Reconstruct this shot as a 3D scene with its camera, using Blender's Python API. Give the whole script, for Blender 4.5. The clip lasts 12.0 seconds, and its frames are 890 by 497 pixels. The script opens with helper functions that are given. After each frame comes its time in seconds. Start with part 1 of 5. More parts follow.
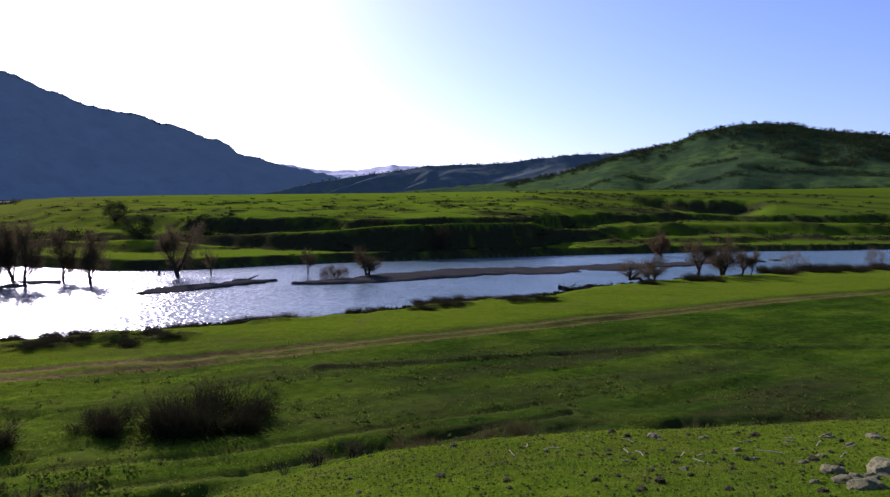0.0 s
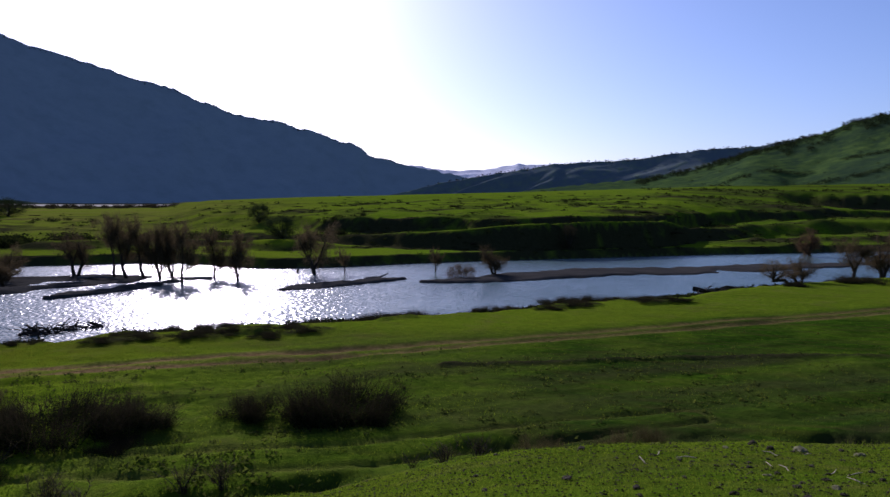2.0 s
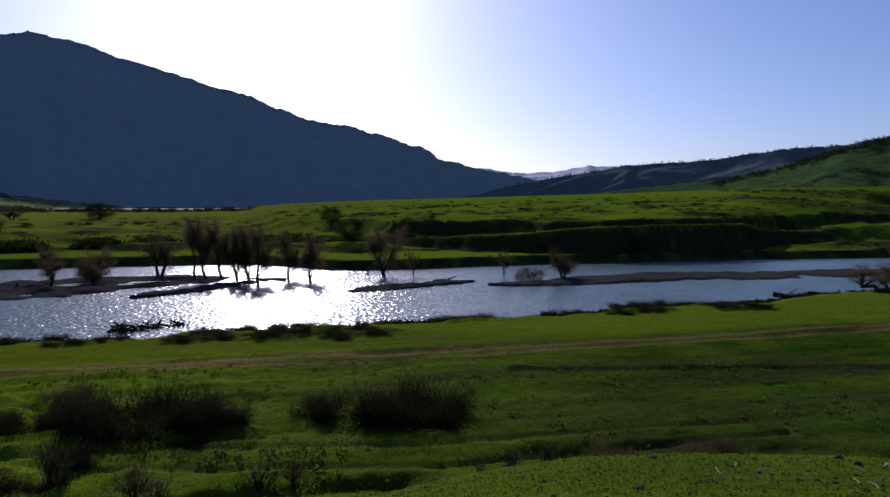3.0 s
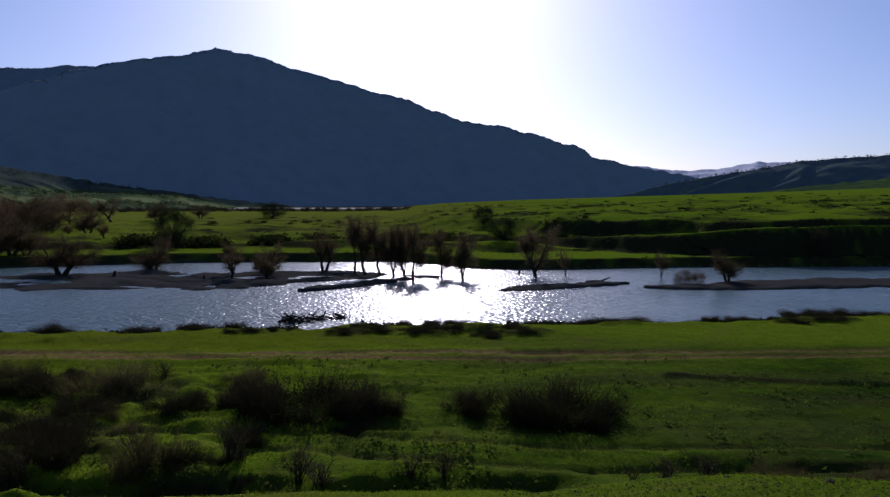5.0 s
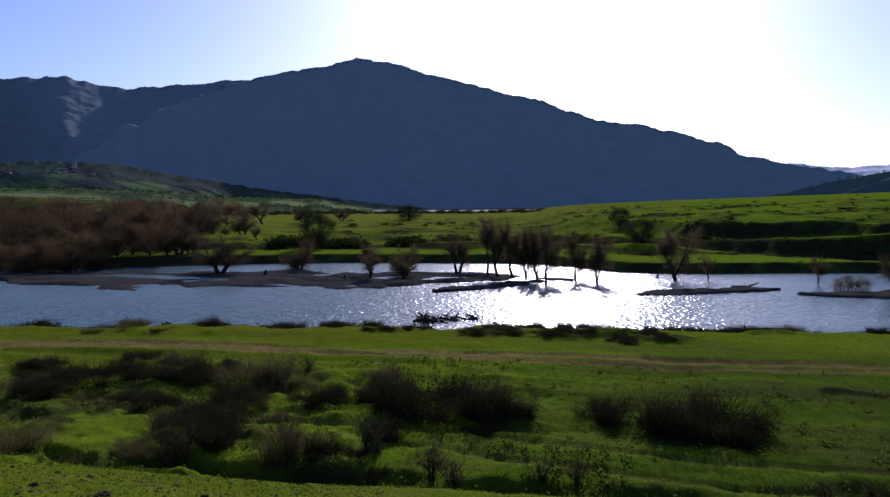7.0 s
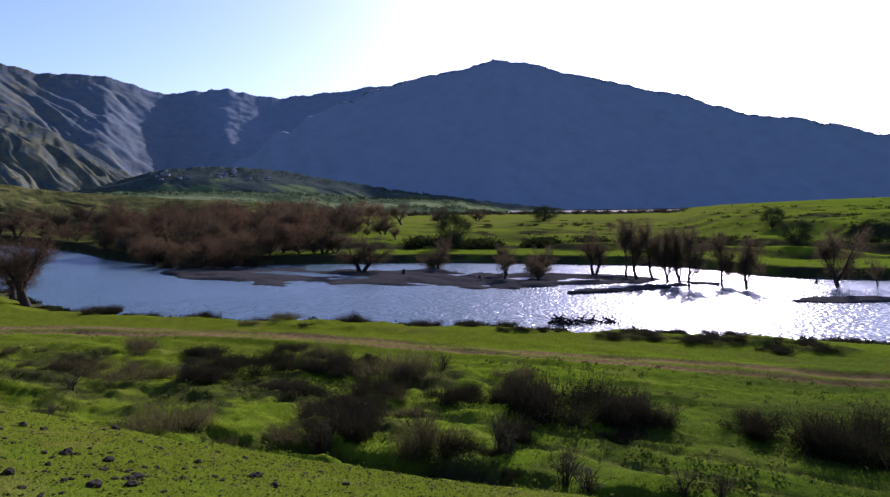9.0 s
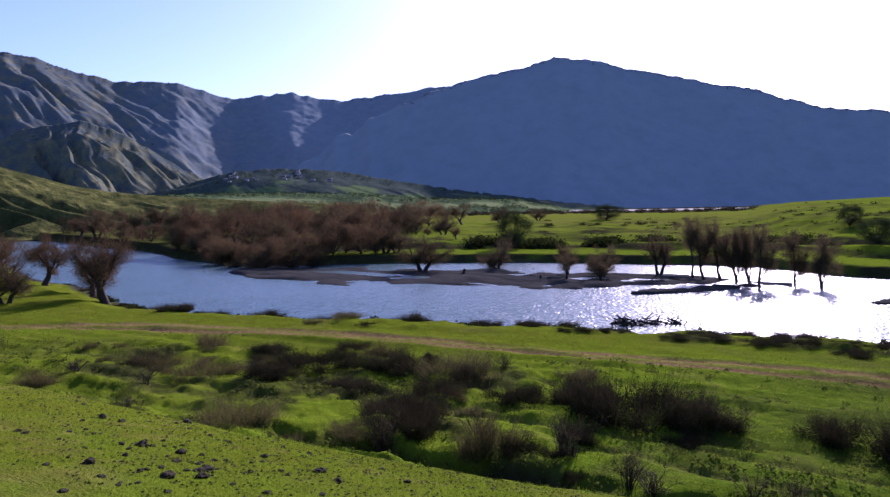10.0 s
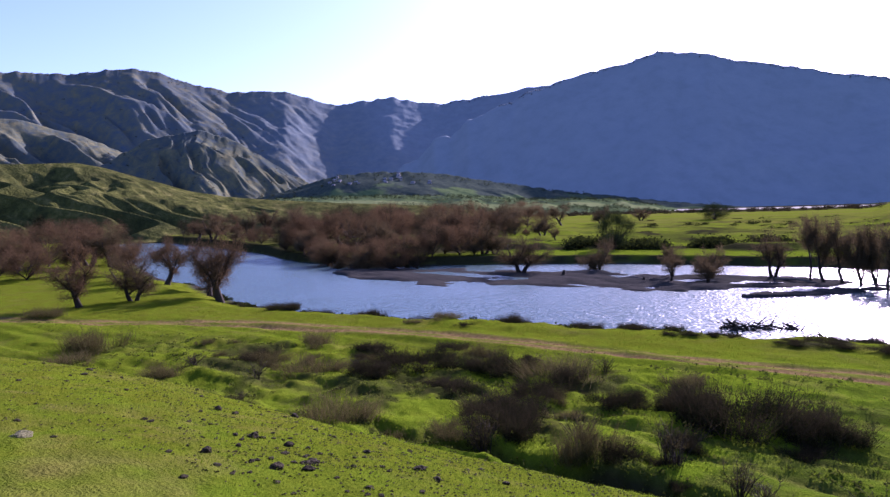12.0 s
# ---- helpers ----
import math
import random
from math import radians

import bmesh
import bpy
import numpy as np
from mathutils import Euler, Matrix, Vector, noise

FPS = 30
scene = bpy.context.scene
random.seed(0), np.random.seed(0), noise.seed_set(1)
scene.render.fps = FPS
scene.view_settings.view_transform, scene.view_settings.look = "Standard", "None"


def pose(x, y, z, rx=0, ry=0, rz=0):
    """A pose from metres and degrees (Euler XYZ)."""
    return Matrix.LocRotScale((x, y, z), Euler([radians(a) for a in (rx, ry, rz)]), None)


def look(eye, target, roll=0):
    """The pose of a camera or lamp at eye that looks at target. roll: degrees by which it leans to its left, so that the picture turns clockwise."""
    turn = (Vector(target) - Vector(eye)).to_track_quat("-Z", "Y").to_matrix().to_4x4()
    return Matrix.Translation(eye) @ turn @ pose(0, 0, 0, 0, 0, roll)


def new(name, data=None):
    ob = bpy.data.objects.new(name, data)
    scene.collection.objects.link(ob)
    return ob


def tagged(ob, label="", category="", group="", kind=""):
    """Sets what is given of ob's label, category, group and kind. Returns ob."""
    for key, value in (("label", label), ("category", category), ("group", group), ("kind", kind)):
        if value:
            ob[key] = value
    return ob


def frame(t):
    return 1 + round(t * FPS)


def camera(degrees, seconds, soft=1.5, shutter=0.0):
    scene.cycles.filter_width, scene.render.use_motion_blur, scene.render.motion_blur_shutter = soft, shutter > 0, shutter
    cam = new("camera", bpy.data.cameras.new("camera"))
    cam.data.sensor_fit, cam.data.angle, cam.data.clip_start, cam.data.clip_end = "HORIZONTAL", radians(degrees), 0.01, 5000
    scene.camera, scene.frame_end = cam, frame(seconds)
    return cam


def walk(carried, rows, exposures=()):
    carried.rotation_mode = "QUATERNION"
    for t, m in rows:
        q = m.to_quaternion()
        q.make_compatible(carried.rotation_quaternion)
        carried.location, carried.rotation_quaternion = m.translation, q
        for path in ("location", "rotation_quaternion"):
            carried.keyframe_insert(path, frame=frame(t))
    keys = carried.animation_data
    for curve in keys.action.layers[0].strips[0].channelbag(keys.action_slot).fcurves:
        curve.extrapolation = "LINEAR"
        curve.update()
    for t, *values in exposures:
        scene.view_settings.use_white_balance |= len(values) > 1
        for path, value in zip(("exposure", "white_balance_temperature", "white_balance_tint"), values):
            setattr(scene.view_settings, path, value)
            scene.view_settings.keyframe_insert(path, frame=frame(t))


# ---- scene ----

# ---------------------------------------------------------------- camera
EYE = 8.0          # metres above the river
cam = camera(66.11, 12.0, soft=1.35, shutter=0.3)
TURNS = [          # seconds, tilt, lean, turn: the camera turns where it stands
    (0.0, 86.49, -1.14, -0.05),
    (0.5, 86.39, -1.04, 2.35),
    (1.0, 86.28, -1.04, 4.92),
    (1.5, 86.33, -0.89, 7.61),
    (2.0, 86.27, -0.55, 10.47),
    (2.5, 86.42, -0.20, 13.47),
    (3.0, 86.45, -0.37, 16.19),
    (5.0, 86.33, -0.30, 28.87),
    (5.5, 86.35, -0.38, 31.59),
    (6.0, 86.44, -0.31, 34.36),
    (6.5, 86.54, -0.02, 37.04),
    (7.0, 86.47, 0.06, 39.95),
    (9.0, 86.56, 0.28, 51.23),
    (9.5, 86.52, 0.50, 53.78),
    (10.0, 86.58, 0.69, 56.27),
    (10.5, 86.59, 0.91, 58.38),
    (11.0, 86.65, 1.02, 60.69),
    (11.5, 86.78, 1.15, 62.61),
    (12.0, 86.81, 1.26, 64.49),
]
walk(cam, [(t, pose(0, 0, EYE, rx, ry, rz)) for t, rx, ry, rz in TURNS],
     [(t, e, w, m) for t, e, w, m in ((0.0, 0.62, 5500, 39), (1.0, 0.40, 5490, 37), (2.0, 0.16, 5460, 34), (2.5, -0.1, 5440, 31), (5.0, -0.34, 5410, 29), (6.0, -0.28, 5410, 29), (7.0, 0.15, 5350, 32),
                                     (9.0, 0.78, 5340, 43), (10.0, 1.06, 5370, 49), (12.0, 1.40, 5450, 54))])

# ---------------------------------------------------------------- sky and sun
SUN_AZ, SUN_EL = -31.5, 25.0      # degrees right of +y, degrees up
world = bpy.data.worlds.new("sky")
scene.world = world
world.use_nodes = True
wn = world.node_tree
sky = wn.nodes.new("ShaderNodeTexSky")
sky.sky_type = "NISHITA"
sky.sun_disc = False
sky.sun_elevation, sky.sun_rotation = radians(SUN_EL), radians(SUN_AZ)
sky.altitude, sky.air_density, sky.dust_density, sky.ozone_density = 700, 1.0, 1.7, 3.2
wn.links.new(sky.outputs[0], wn.nodes["Background"].inputs[0])
wn.nodes["Background"].inputs[1].default_value = 0.095
sun = new("sun", bpy.data.lights.new("sun", "SUN"))
sun.data.energy, sun.data.angle, sun.data.color = 5.0, radians(0.53), (1.0, 0.92, 0.78)
sa, se = radians(SUN_AZ), radians(SUN_EL)
TO_SUN = Vector((math.sin(sa) * math.cos(se), math.cos(sa) * math.cos(se), math.sin(se)))
sun.matrix_world = look(TO_SUN * 100, (0, 0, 0))


# ---------------------------------------------------------------- materials
class Nodes:
    """A small builder for node materials."""

    def __init__(self, name):
        self.m = bpy.data.materials.new(name)
        self.m.use_nodes = True
        self.t = self.m.node_tree
        self.bsdf = self.t.nodes["Principled BSDF"]
        self.out = self.t.nodes["Material Output"]
        self.co = self.t.nodes.new("ShaderNodeTexCoord").outputs["Object"]

    def put(self, socket, value):
        if isinstance(value, bpy.types.NodeSocket):
            self.t.links.new(value, socket)
        else:
            socket.default_value = value

    def noise(self, scale, detail=4.0, rough=0.55, co=None, stretch=None):
        n = self.t.nodes.new("ShaderNodeTexNoise")
        n.inputs["Scale"].default_value = scale
        n.inputs["Detail"].default_value = detail
        n.inputs["Roughness"].default_value = rough
        co = co or self.co
        if stretch:
            mp = self.t.nodes.new("ShaderNodeMapping")
            mp.inputs["Scale"].default_value = stretch[:3]
            if len(stretch) > 3:
                mp.inputs["Rotation"].default_value = (0, 0, radians(stretch[3]))
            self.t.links.new(co, mp.inputs[0])
            co = mp.outputs[0]
        self.t.links.new(co, n.inputs["Vector"])
        return n.outputs[0]

    def ramp(self, fac, *stops):
        r = self.t.nodes.new("ShaderNodeValToRGB")
        el = r.color_ramp.elements
        while len(el) < len(stops):
            el.new(0.5)
        for e, (p, c) in zip(el, stops):
            e.position = p
            e.color = (c, c, c, 1) if isinstance(c, (int, float)) else (*c, 1)
        self.put(r.inputs[0], fac)
        return r.outputs[0]

    def mix(self, fac, a, b, blend="MIX"):
        n = self.t.nodes.new("ShaderNodeMix")
        n.data_type, n.blend_type = "RGBA", blend
        for s, v in ((n.inputs[0], fac), (n.inputs[6], a), (n.inputs[7], b)):
            self.put(s, (*v, 1) if isinstance(v, tuple) and len(v) == 3 else v)
        return n.outputs[2]

    def math(self, op, a, b=0.0):
        n = self.t.nodes.new("ShaderNodeMath")
        n.operation = op
        self.put(n.inputs[0], a)
        self.put(n.inputs[1], b)
        return n.outputs[0]

    def attr(self, name):
        n = self.t.nodes.new("ShaderNodeAttribute")
        n.attribute_name = name
        return n.outputs["Fac"]

    def random(self):
        return self.t.nodes.new("ShaderNodeObjectInfo").outputs["Random"]

    def island(self):
        return self.t.nodes.new("ShaderNodeNewGeometry").outputs["Random Per Island"]

    def bump(self, height, strength=0.5, distance=0.05, normal=None):
        b = self.t.nodes.new("ShaderNodeBump")
        b.inputs["Strength"].default_value = strength
        b.inputs["Distance"].default_value = distance
        self.put(b.inputs["Height"], height)
        if normal:
            self.put(b.inputs["Normal"], normal)
        return b.outputs[0]

    def surface(self, color, rough=0.9, normal=None, spec=0.2):
        self.put(self.bsdf.inputs["Base Color"], (*color, 1) if isinstance(color, tuple) else color)
        self.put(self.bsdf.inputs["Roughness"], rough)
        self.put(self.bsdf.inputs["Specular IOR Level"], spec)
        if normal:
            self.put(self.bsdf.inputs["Normal"], normal)
        return self.m

    def leafy(self, color, through_color, share=0.45, rough=0.7):
        """Thin leaves or blades that let light through."""
        self.surface(color, rough, None, 0.0)
        tr = self.t.nodes.new("ShaderNodeBsdfTranslucent")
        self.put(tr.inputs[0], (*through_color, 1) if isinstance(through_color, tuple) else through_color)
        mx = self.t.nodes.new("ShaderNodeMixShader")
        mx.inputs[0].default_value = share
        self.t.links.new(self.bsdf.outputs[0], mx.inputs[1])
        self.t.links.new(tr.outputs[0], mx.inputs[2])
        self.t.links.new(mx.outputs[0], self.out.inputs[0])
        return self.m


def ground_material():
    k = Nodes("meadow_ground")
    broad, mid, tuft, fine = k.noise(0.035, 5), k.noise(0.45, 6, 0.65), k.noise(2.6, 5, 0.65), k.noise(22, 3, 0.7)
    streak = k.noise(0.5, 5, 0.65, stretch=(0.22, 1.9, 1, -32))
    band = k.noise(1.1, 5, 0.7, stretch=(0.14, 1.5, 1, -32))
    g = k.ramp(tuft, (0.30, (0.066, 0.120, 0.004)), (0.52, (0.110, 0.186, 0.005)), (0.72, (0.172, 0.232, 0.010)))
    dry = k.ramp(fine, (0.35, (0.12, 0.100, 0.025)), (0.65, (0.19, 0.160, 0.05)))
    g = k.mix(k.ramp(mid, (0.52, 0.0), (0.72, 0.6)), g, dry)
    g = k.mix(k.ramp(streak, (0.50, 0.0), (0.70, 0.55)), g, (0.052, 0.074, 0.008))
    g = k.mix(k.ramp(broad, (0.42, 0.0), (0.62, 0.35)), g, (0.150, 0.205, 0.008))
    g = k.mix(k.ramp(fine, (0.3, 0.5), (0.6, 0.0)), g, (0.030, 0.048, 0.006))
    earth = k.ramp(k.noise(4.0, 6, 0.65), (0.3, (0.10, 0.064, 0.024)), (0.7, (0.23, 0.160, 0.064)))
    gravel = k.mix(k.noise(1.1, 6, 0.7), (0.020, 0.020, 0.018), (0.054, 0.053, 0.047))
    gravel = k.mix(k.ramp(k.noise(9, 3), (0.35, 0.0), (0.65, 0.5)), gravel, (0.074, 0.072, 0.063))
    gravel = k.mix(k.ramp(k.noise(0.4, 5, 0.65, stretch=(0.3, 1.4, 1, -38)), (0.46, 0.0), (0.62, 0.7)), gravel, (0.026, 0.027, 0.025))
    grazed = k.ramp(fine, (0.3, (0.052, 0.069, 0.003)), (0.7, (0.110, 0.123, 0.009)))
    grazed = k.mix(k.ramp(mid, (0.50, 0.0), (0.70, 0.40)), grazed, (0.090, 0.074, 0.020))
    g = k.mix(k.math("MULTIPLY", k.attr("dry"), k.ramp(k.noise(1.3, 5, 0.7), (0.30, 0.35), (0.60, 0.95))), g, grazed)
    # greener grass, with its back-lit darkness put into the colour
    dimmed_grass = k.ramp(tuft, (0.30, (0.009, 0.028, 0.002)), (0.52, (0.018, 0.048, 0.003)), (0.75, (0.038, 0.080, 0.004)))
    dimmed_grass = k.mix(k.ramp(band, (0.46, 0.0), (0.66, 0.85)), dimmed_grass, (0.038, 0.043, 0.008))
    dimmed_grass = k.mix(k.ramp(band, (0.30, 0.7), (0.44, 0.0)), dimmed_grass, (0.056, 0.104, 0.005))
    g = k.mix(k.attr("dimmed_green"), g, dimmed_grass)
    c = k.mix(k.attr("earth"), g, earth)
    c = k.mix(k.attr("gravel"), c, gravel)
    c = k.mix(k.math("SUBTRACT", k.attr("gravel"), 1.0), c, k.ramp(mid, (0.35, (0.30, 0.28, 0.23)), (0.65, (0.42, 0.40, 0.34))))
    # scrub colour, which also serves as painted shade on steep faces and in the gully
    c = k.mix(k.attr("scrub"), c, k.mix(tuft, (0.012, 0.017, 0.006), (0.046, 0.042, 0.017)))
    h = k.math("ADD", k.math("MULTIPLY", tuft, 0.6), k.math("MULTIPLY", fine, 0.35))
    return k.surface(c, 0.95, k.bump(h, 0.9, 0.17), 0.0)


def water_material():
    k = Nodes("river_water")
    a = k.noise(1.0, 1, 0.5, stretch=(1.0, 2.2, 1, -38))
    b = k.noise(3.2, 0, 0.5, stretch=(1.0, 1.5, 1, -30))
    calm = k.ramp(k.noise(0.06, 3), (0.35, 0.45), (0.65, 1.0))
    c = k.noise(14, 2, 0.5)
    h = k.math("MULTIPLY", k.math("ADD", k.math("ADD", k.math("MULTIPLY", a, 0.6), k.math("MULTIPLY", b, 0.42)), k.math("MULTIPLY", c, 0.03)), calm)
    k.surface((0.062, 0.108, 0.108), 0.22, k.bump(h, 1.0, 0.27), 0.5)
    k.bsdf.inputs["IOR"].default_value = 1.33
    return k.m


def hill_material(name, dark, mid, light, scale, patch=0.5, bump=1.2, hazed=(), speck=0.6):
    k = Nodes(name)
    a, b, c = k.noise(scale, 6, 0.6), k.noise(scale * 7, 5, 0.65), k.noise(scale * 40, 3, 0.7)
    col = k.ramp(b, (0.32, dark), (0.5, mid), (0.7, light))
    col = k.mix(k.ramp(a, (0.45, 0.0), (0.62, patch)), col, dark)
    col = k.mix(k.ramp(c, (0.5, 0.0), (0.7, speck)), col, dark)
    if hazed:
        # along y the scrub colour blends into painted haze tones like the next mountain's
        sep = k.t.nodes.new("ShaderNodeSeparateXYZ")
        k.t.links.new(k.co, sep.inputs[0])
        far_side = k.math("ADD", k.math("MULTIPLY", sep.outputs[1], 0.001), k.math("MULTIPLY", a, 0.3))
        col = k.mix(k.ramp(far_side, (hazed[0], 0.0), (hazed[1], 1.0)), col, k.ramp(b, (0.32, hazed[2]), (0.7, hazed[3])))
    return k.surface(col, 0.97, k.bump(k.math("ADD", b, k.math("MULTIPLY", c, 0.5)), 0.8, bump), 0.0)


def bark_material(name, dark, light):
    k = Nodes(name)
    c = k.ramp(k.noise(9, 5, 0.65, stretch=(1, 1, 0.25)), (0.3, dark), (0.7, light))
    return k.surface(c, 0.93, k.bump(k.noise(22, 4, stretch=(1, 1, 0.2)), 0.7, 0.03), 0.15)


def twig_material(name, dark, light, share=0.3):
    k = Nodes(name)
    c = k.mix(k.island(), dark, light)
    c = k.mix(k.math("MULTIPLY", k.random(), 0.7), c, dark)
    return k.leafy(c, c, share, 0.85)


def leaf_material(name, dark, light, glow, share=0.4):
    k = Nodes(name)
    i = k.island()
    return k.leafy(k.mix(i, dark, light), k.mix(i, dark, glow), share, 0.6)


def stone_material(name, dark, light, scale=14):
    k = Nodes(name)
    c = k.ramp(k.noise(scale, 6, 0.65), (0.3, dark), (0.7, light))
    c = k.mix(k.math("MULTIPLY", k.random(), 0.4), c, dark)
    return k.surface(c, 0.95, k.bump(k.noise(scale * 3, 5, 0.7), 0.8, 0.02), 0.15)


GROUND = ground_material()
WATER = water_material()
# M_MAIN: aerial haze is put into this pale blue-grey base colour
M_MAIN = hill_material("hazed_forest_slope", (0.205, 0.244, 0.248), (0.230, 0.270, 0.274), (0.248, 0.288, 0.290), 0.004, 0.25, 0.10, speck=0.4)
# M_LEFT: the last two colours hold haze painted into the far part
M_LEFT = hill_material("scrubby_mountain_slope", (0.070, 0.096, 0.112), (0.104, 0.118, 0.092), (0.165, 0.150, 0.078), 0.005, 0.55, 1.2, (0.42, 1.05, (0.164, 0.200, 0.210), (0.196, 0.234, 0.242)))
M_LOW = hill_material("scrubby_foothill_slope", (0.052, 0.074, 0.080), (0.098, 0.106, 0.066), (0.165, 0.150, 0.072), 0.008, 0.6, 1.6)
def field_material():
    """Long pale fields between dark hedged ground."""
    k = Nodes("valley_fields")
    a, b = k.noise(0.02, 4, 0.6), k.noise(0.12, 5, 0.65)
    col = k.ramp(b, (0.35, (0.040, 0.058, 0.036)), (0.55, (0.080, 0.115, 0.045)), (0.75, (0.130, 0.170, 0.060)))
    at = k.math("ADD", k.attr("rise"), k.math("MULTIPLY", k.math("SUBTRACT", a, 0.5), 0.22))
    strip = k.ramp(at, (0.55, 0.0), (0.58, 0.9), (0.74, 0.9), (0.77, 0.0))
    col = k.mix(strip, col, k.ramp(b, (0.3, (0.10, 0.135, 0.050)), (0.7, (0.175, 0.195, 0.085))))
    return k.surface(col, 0.96, k.bump(b, 0.6, 0.6), 0.0)


M_FIELD = field_material()
def ledge_material():
    """Small green fields low on the ledge, dark scrub above them."""
    k = Nodes("hedged_ledge")
    a, b = k.noise(0.014, 4, 0.55), k.noise(0.2, 5, 0.65)
    wild = k.ramp(b, (0.35, (0.036, 0.050, 0.044)), (0.65, (0.066, 0.084, 0.058)))
    green = k.ramp(b, (0.35, (0.070, 0.104, 0.044)), (0.65, (0.110, 0.150, 0.060)))
    at = k.math("ADD", a, k.math("MULTIPLY", k.math("SUBTRACT", k.attr("rise"), 0.62), -0.55))
    return k.surface(k.mix(k.ramp(at, (0.47, 0.0), (0.54, 1.0)), wild, green), 0.96, k.bump(b, 0.6, 0.6), 0.0)


M_LEDGE = ledge_material()
M_GRASSY = hill_material("grassy_hill_slope", (0.022, 0.040, 0.022), (0.040, 0.072, 0.020), (0.072, 0.112, 0.026), 0.012, 0.8, 1.2)
M_SPUR = hill_material("grazed_spur_slope", (0.030, 0.036, 0.014), (0.078, 0.084, 0.022), (0.160, 0.150, 0.048), 0.03, 0.65, 1.4)
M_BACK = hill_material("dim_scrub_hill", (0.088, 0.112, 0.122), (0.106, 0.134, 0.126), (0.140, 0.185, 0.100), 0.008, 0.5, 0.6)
# M_FAR: pale because distance haze is painted into the colour
M_FAR = hill_material("haze_pale_slope", (0.45, 0.47, 0.52), (0.55, 0.57, 0.62), (0.68, 0.70, 0.74), 0.002, 0.3)
BARK = bark_material("willow_bark", (0.014, 0.011, 0.008), (0.050, 0.040, 0.028))
DRIFT = bark_material("driftwood_grey", (0.05, 0.042, 0.035), (0.20, 0.175, 0.145))
DRIFT_PALE = bark_material("bleached_stick", (0.22, 0.18, 0.12), (0.42, 0.36, 0.26))
TWIG_BROWN = twig_material("brown_twigs", (0.052, 0.040, 0.020), (0.170, 0.124, 0.060))
TWIG_RED = twig_material("russet_twigs", (0.052, 0.036, 0.019), (0.185, 0.116, 0.056))
TWIG_DARK = twig_material("dark_twigs", (0.018, 0.016, 0.008), (0.066, 0.054, 0.028), 0.2)
TWIG_THORN = twig_material("thorn_twigs", (0.046, 0.040, 0.014), (0.160, 0.134, 0.052))
TWIG_PALE = twig_material("pale_grey_twigs", (0.12, 0.10, 0.07), (0.30, 0.26, 0.19))
LEAF_DARK = leaf_material("dark_bramble_leaves", (0.010, 0.014, 0.006), (0.028, 0.035, 0.011), (0.05, 0.066, 0.012), 0.2)
LEAF_OLIVE = leaf_material("olive_bush_leaves", (0.030, 0.040, 0.010), (0.085, 0.10, 0.024), (0.13, 0.16, 0.02), 0.3)
LEAF_TREE = leaf_material("evergreen_leaves", (0.014, 0.022, 0.011), (0.036, 0.048, 0.022), (0.05, 0.07, 0.018), 0.2)
BLADE = leaf_material("grass_blades", (0.046, 0.076, 0.005), (0.118, 0.162, 0.012), (0.19, 0.25, 0.013), 0.4)
CLOD = stone_material("dark_earth_clod", (0.015, 0.012, 0.004), (0.052, 0.040, 0.016))
STONE = stone_material("pale_field_stone", (0.072, 0.070, 0.028), (0.22, 0.21, 0.10))
WALL = stone_material("pale_plaster", (0.24, 0.23, 0.21), (0.42, 0.40, 0.37), 1.0)
ROOF = stone_material("grey_sheet_roof", (0.16, 0.16, 0.16), (0.32, 0.31, 0.31), 1.5)
PANE = stone_material("dark_window_glass", (0.02, 0.02, 0.025), (0.05, 0.05, 0.06), 2.0)


# ---------------------------------------------------------------- numeric helpers
rng = np.random.default_rng(7)
LAT = rng.random((256, 256))


def vnoise(x, y):
    x, y = np.asarray(x, float), np.asarray(y, float)
    i, j = np.floor(x).astype(int), np.floor(y).astype(int)
    u, v = x - i, y - j
    u, v = u * u * (3 - 2 * u), v * v * (3 - 2 * v)
    g = lambda a, b: LAT[(i + a) % 256, (j + b) % 256]
    return (g(0, 0) * (1 - u) + g(1, 0) * u) * (1 - v) + (g(0, 1) * (1 - u) + g(1, 1) * u) * v - 0.5


def fbm(x, y, octaves=4, gain=0.5):
    out, amp = 0.0, 1.0
    for k in range(octaves):
        out = out + amp * vnoise(x * 2.03 ** k + 17.3 * k, y * 2.03 ** k - 9.1 * k)
        amp *= gain
    return out


def step01(a, b, x):
    t = np.clip((x - a) / (b - a), 0, 1)
    return t * t * (3 - 2 * t)


def curve(points, n=6):
    """A smooth line through the points."""
    p = [Vector(q) for q in points]
    p = [2 * p[0] - p[1]] + p + [2 * p[-1] - p[-2]]
    out = []
    for a, b, c, d in zip(p, p[1:], p[2:], p[3:]):
        for k in range(n):
            t = k / n
            out.append(0.5 * (2 * b + (c - a) * t + (2 * a - 5 * b + 4 * c - d) * t * t + (3 * b - a - 3 * c + d) * t ** 3))
    return np.array([tuple(q) for q in out] + [tuple(p[-2])])


def line_distance(x, y, pts):
    best = np.full(x.shape, 1e9)
    for (ax, ay), (bx, by) in zip(pts[:-1], pts[1:]):
        dx, dy = bx - ax, by - ay
        t = np.clip(((x - ax) * dx + (y - ay) * dy) / (dx * dx + dy * dy + 1e-9), 0, 1)
        best = np.minimum(best, (x - ax - t * dx) ** 2 + (y - ay - t * dy) ** 2)
    return np.sqrt(best)


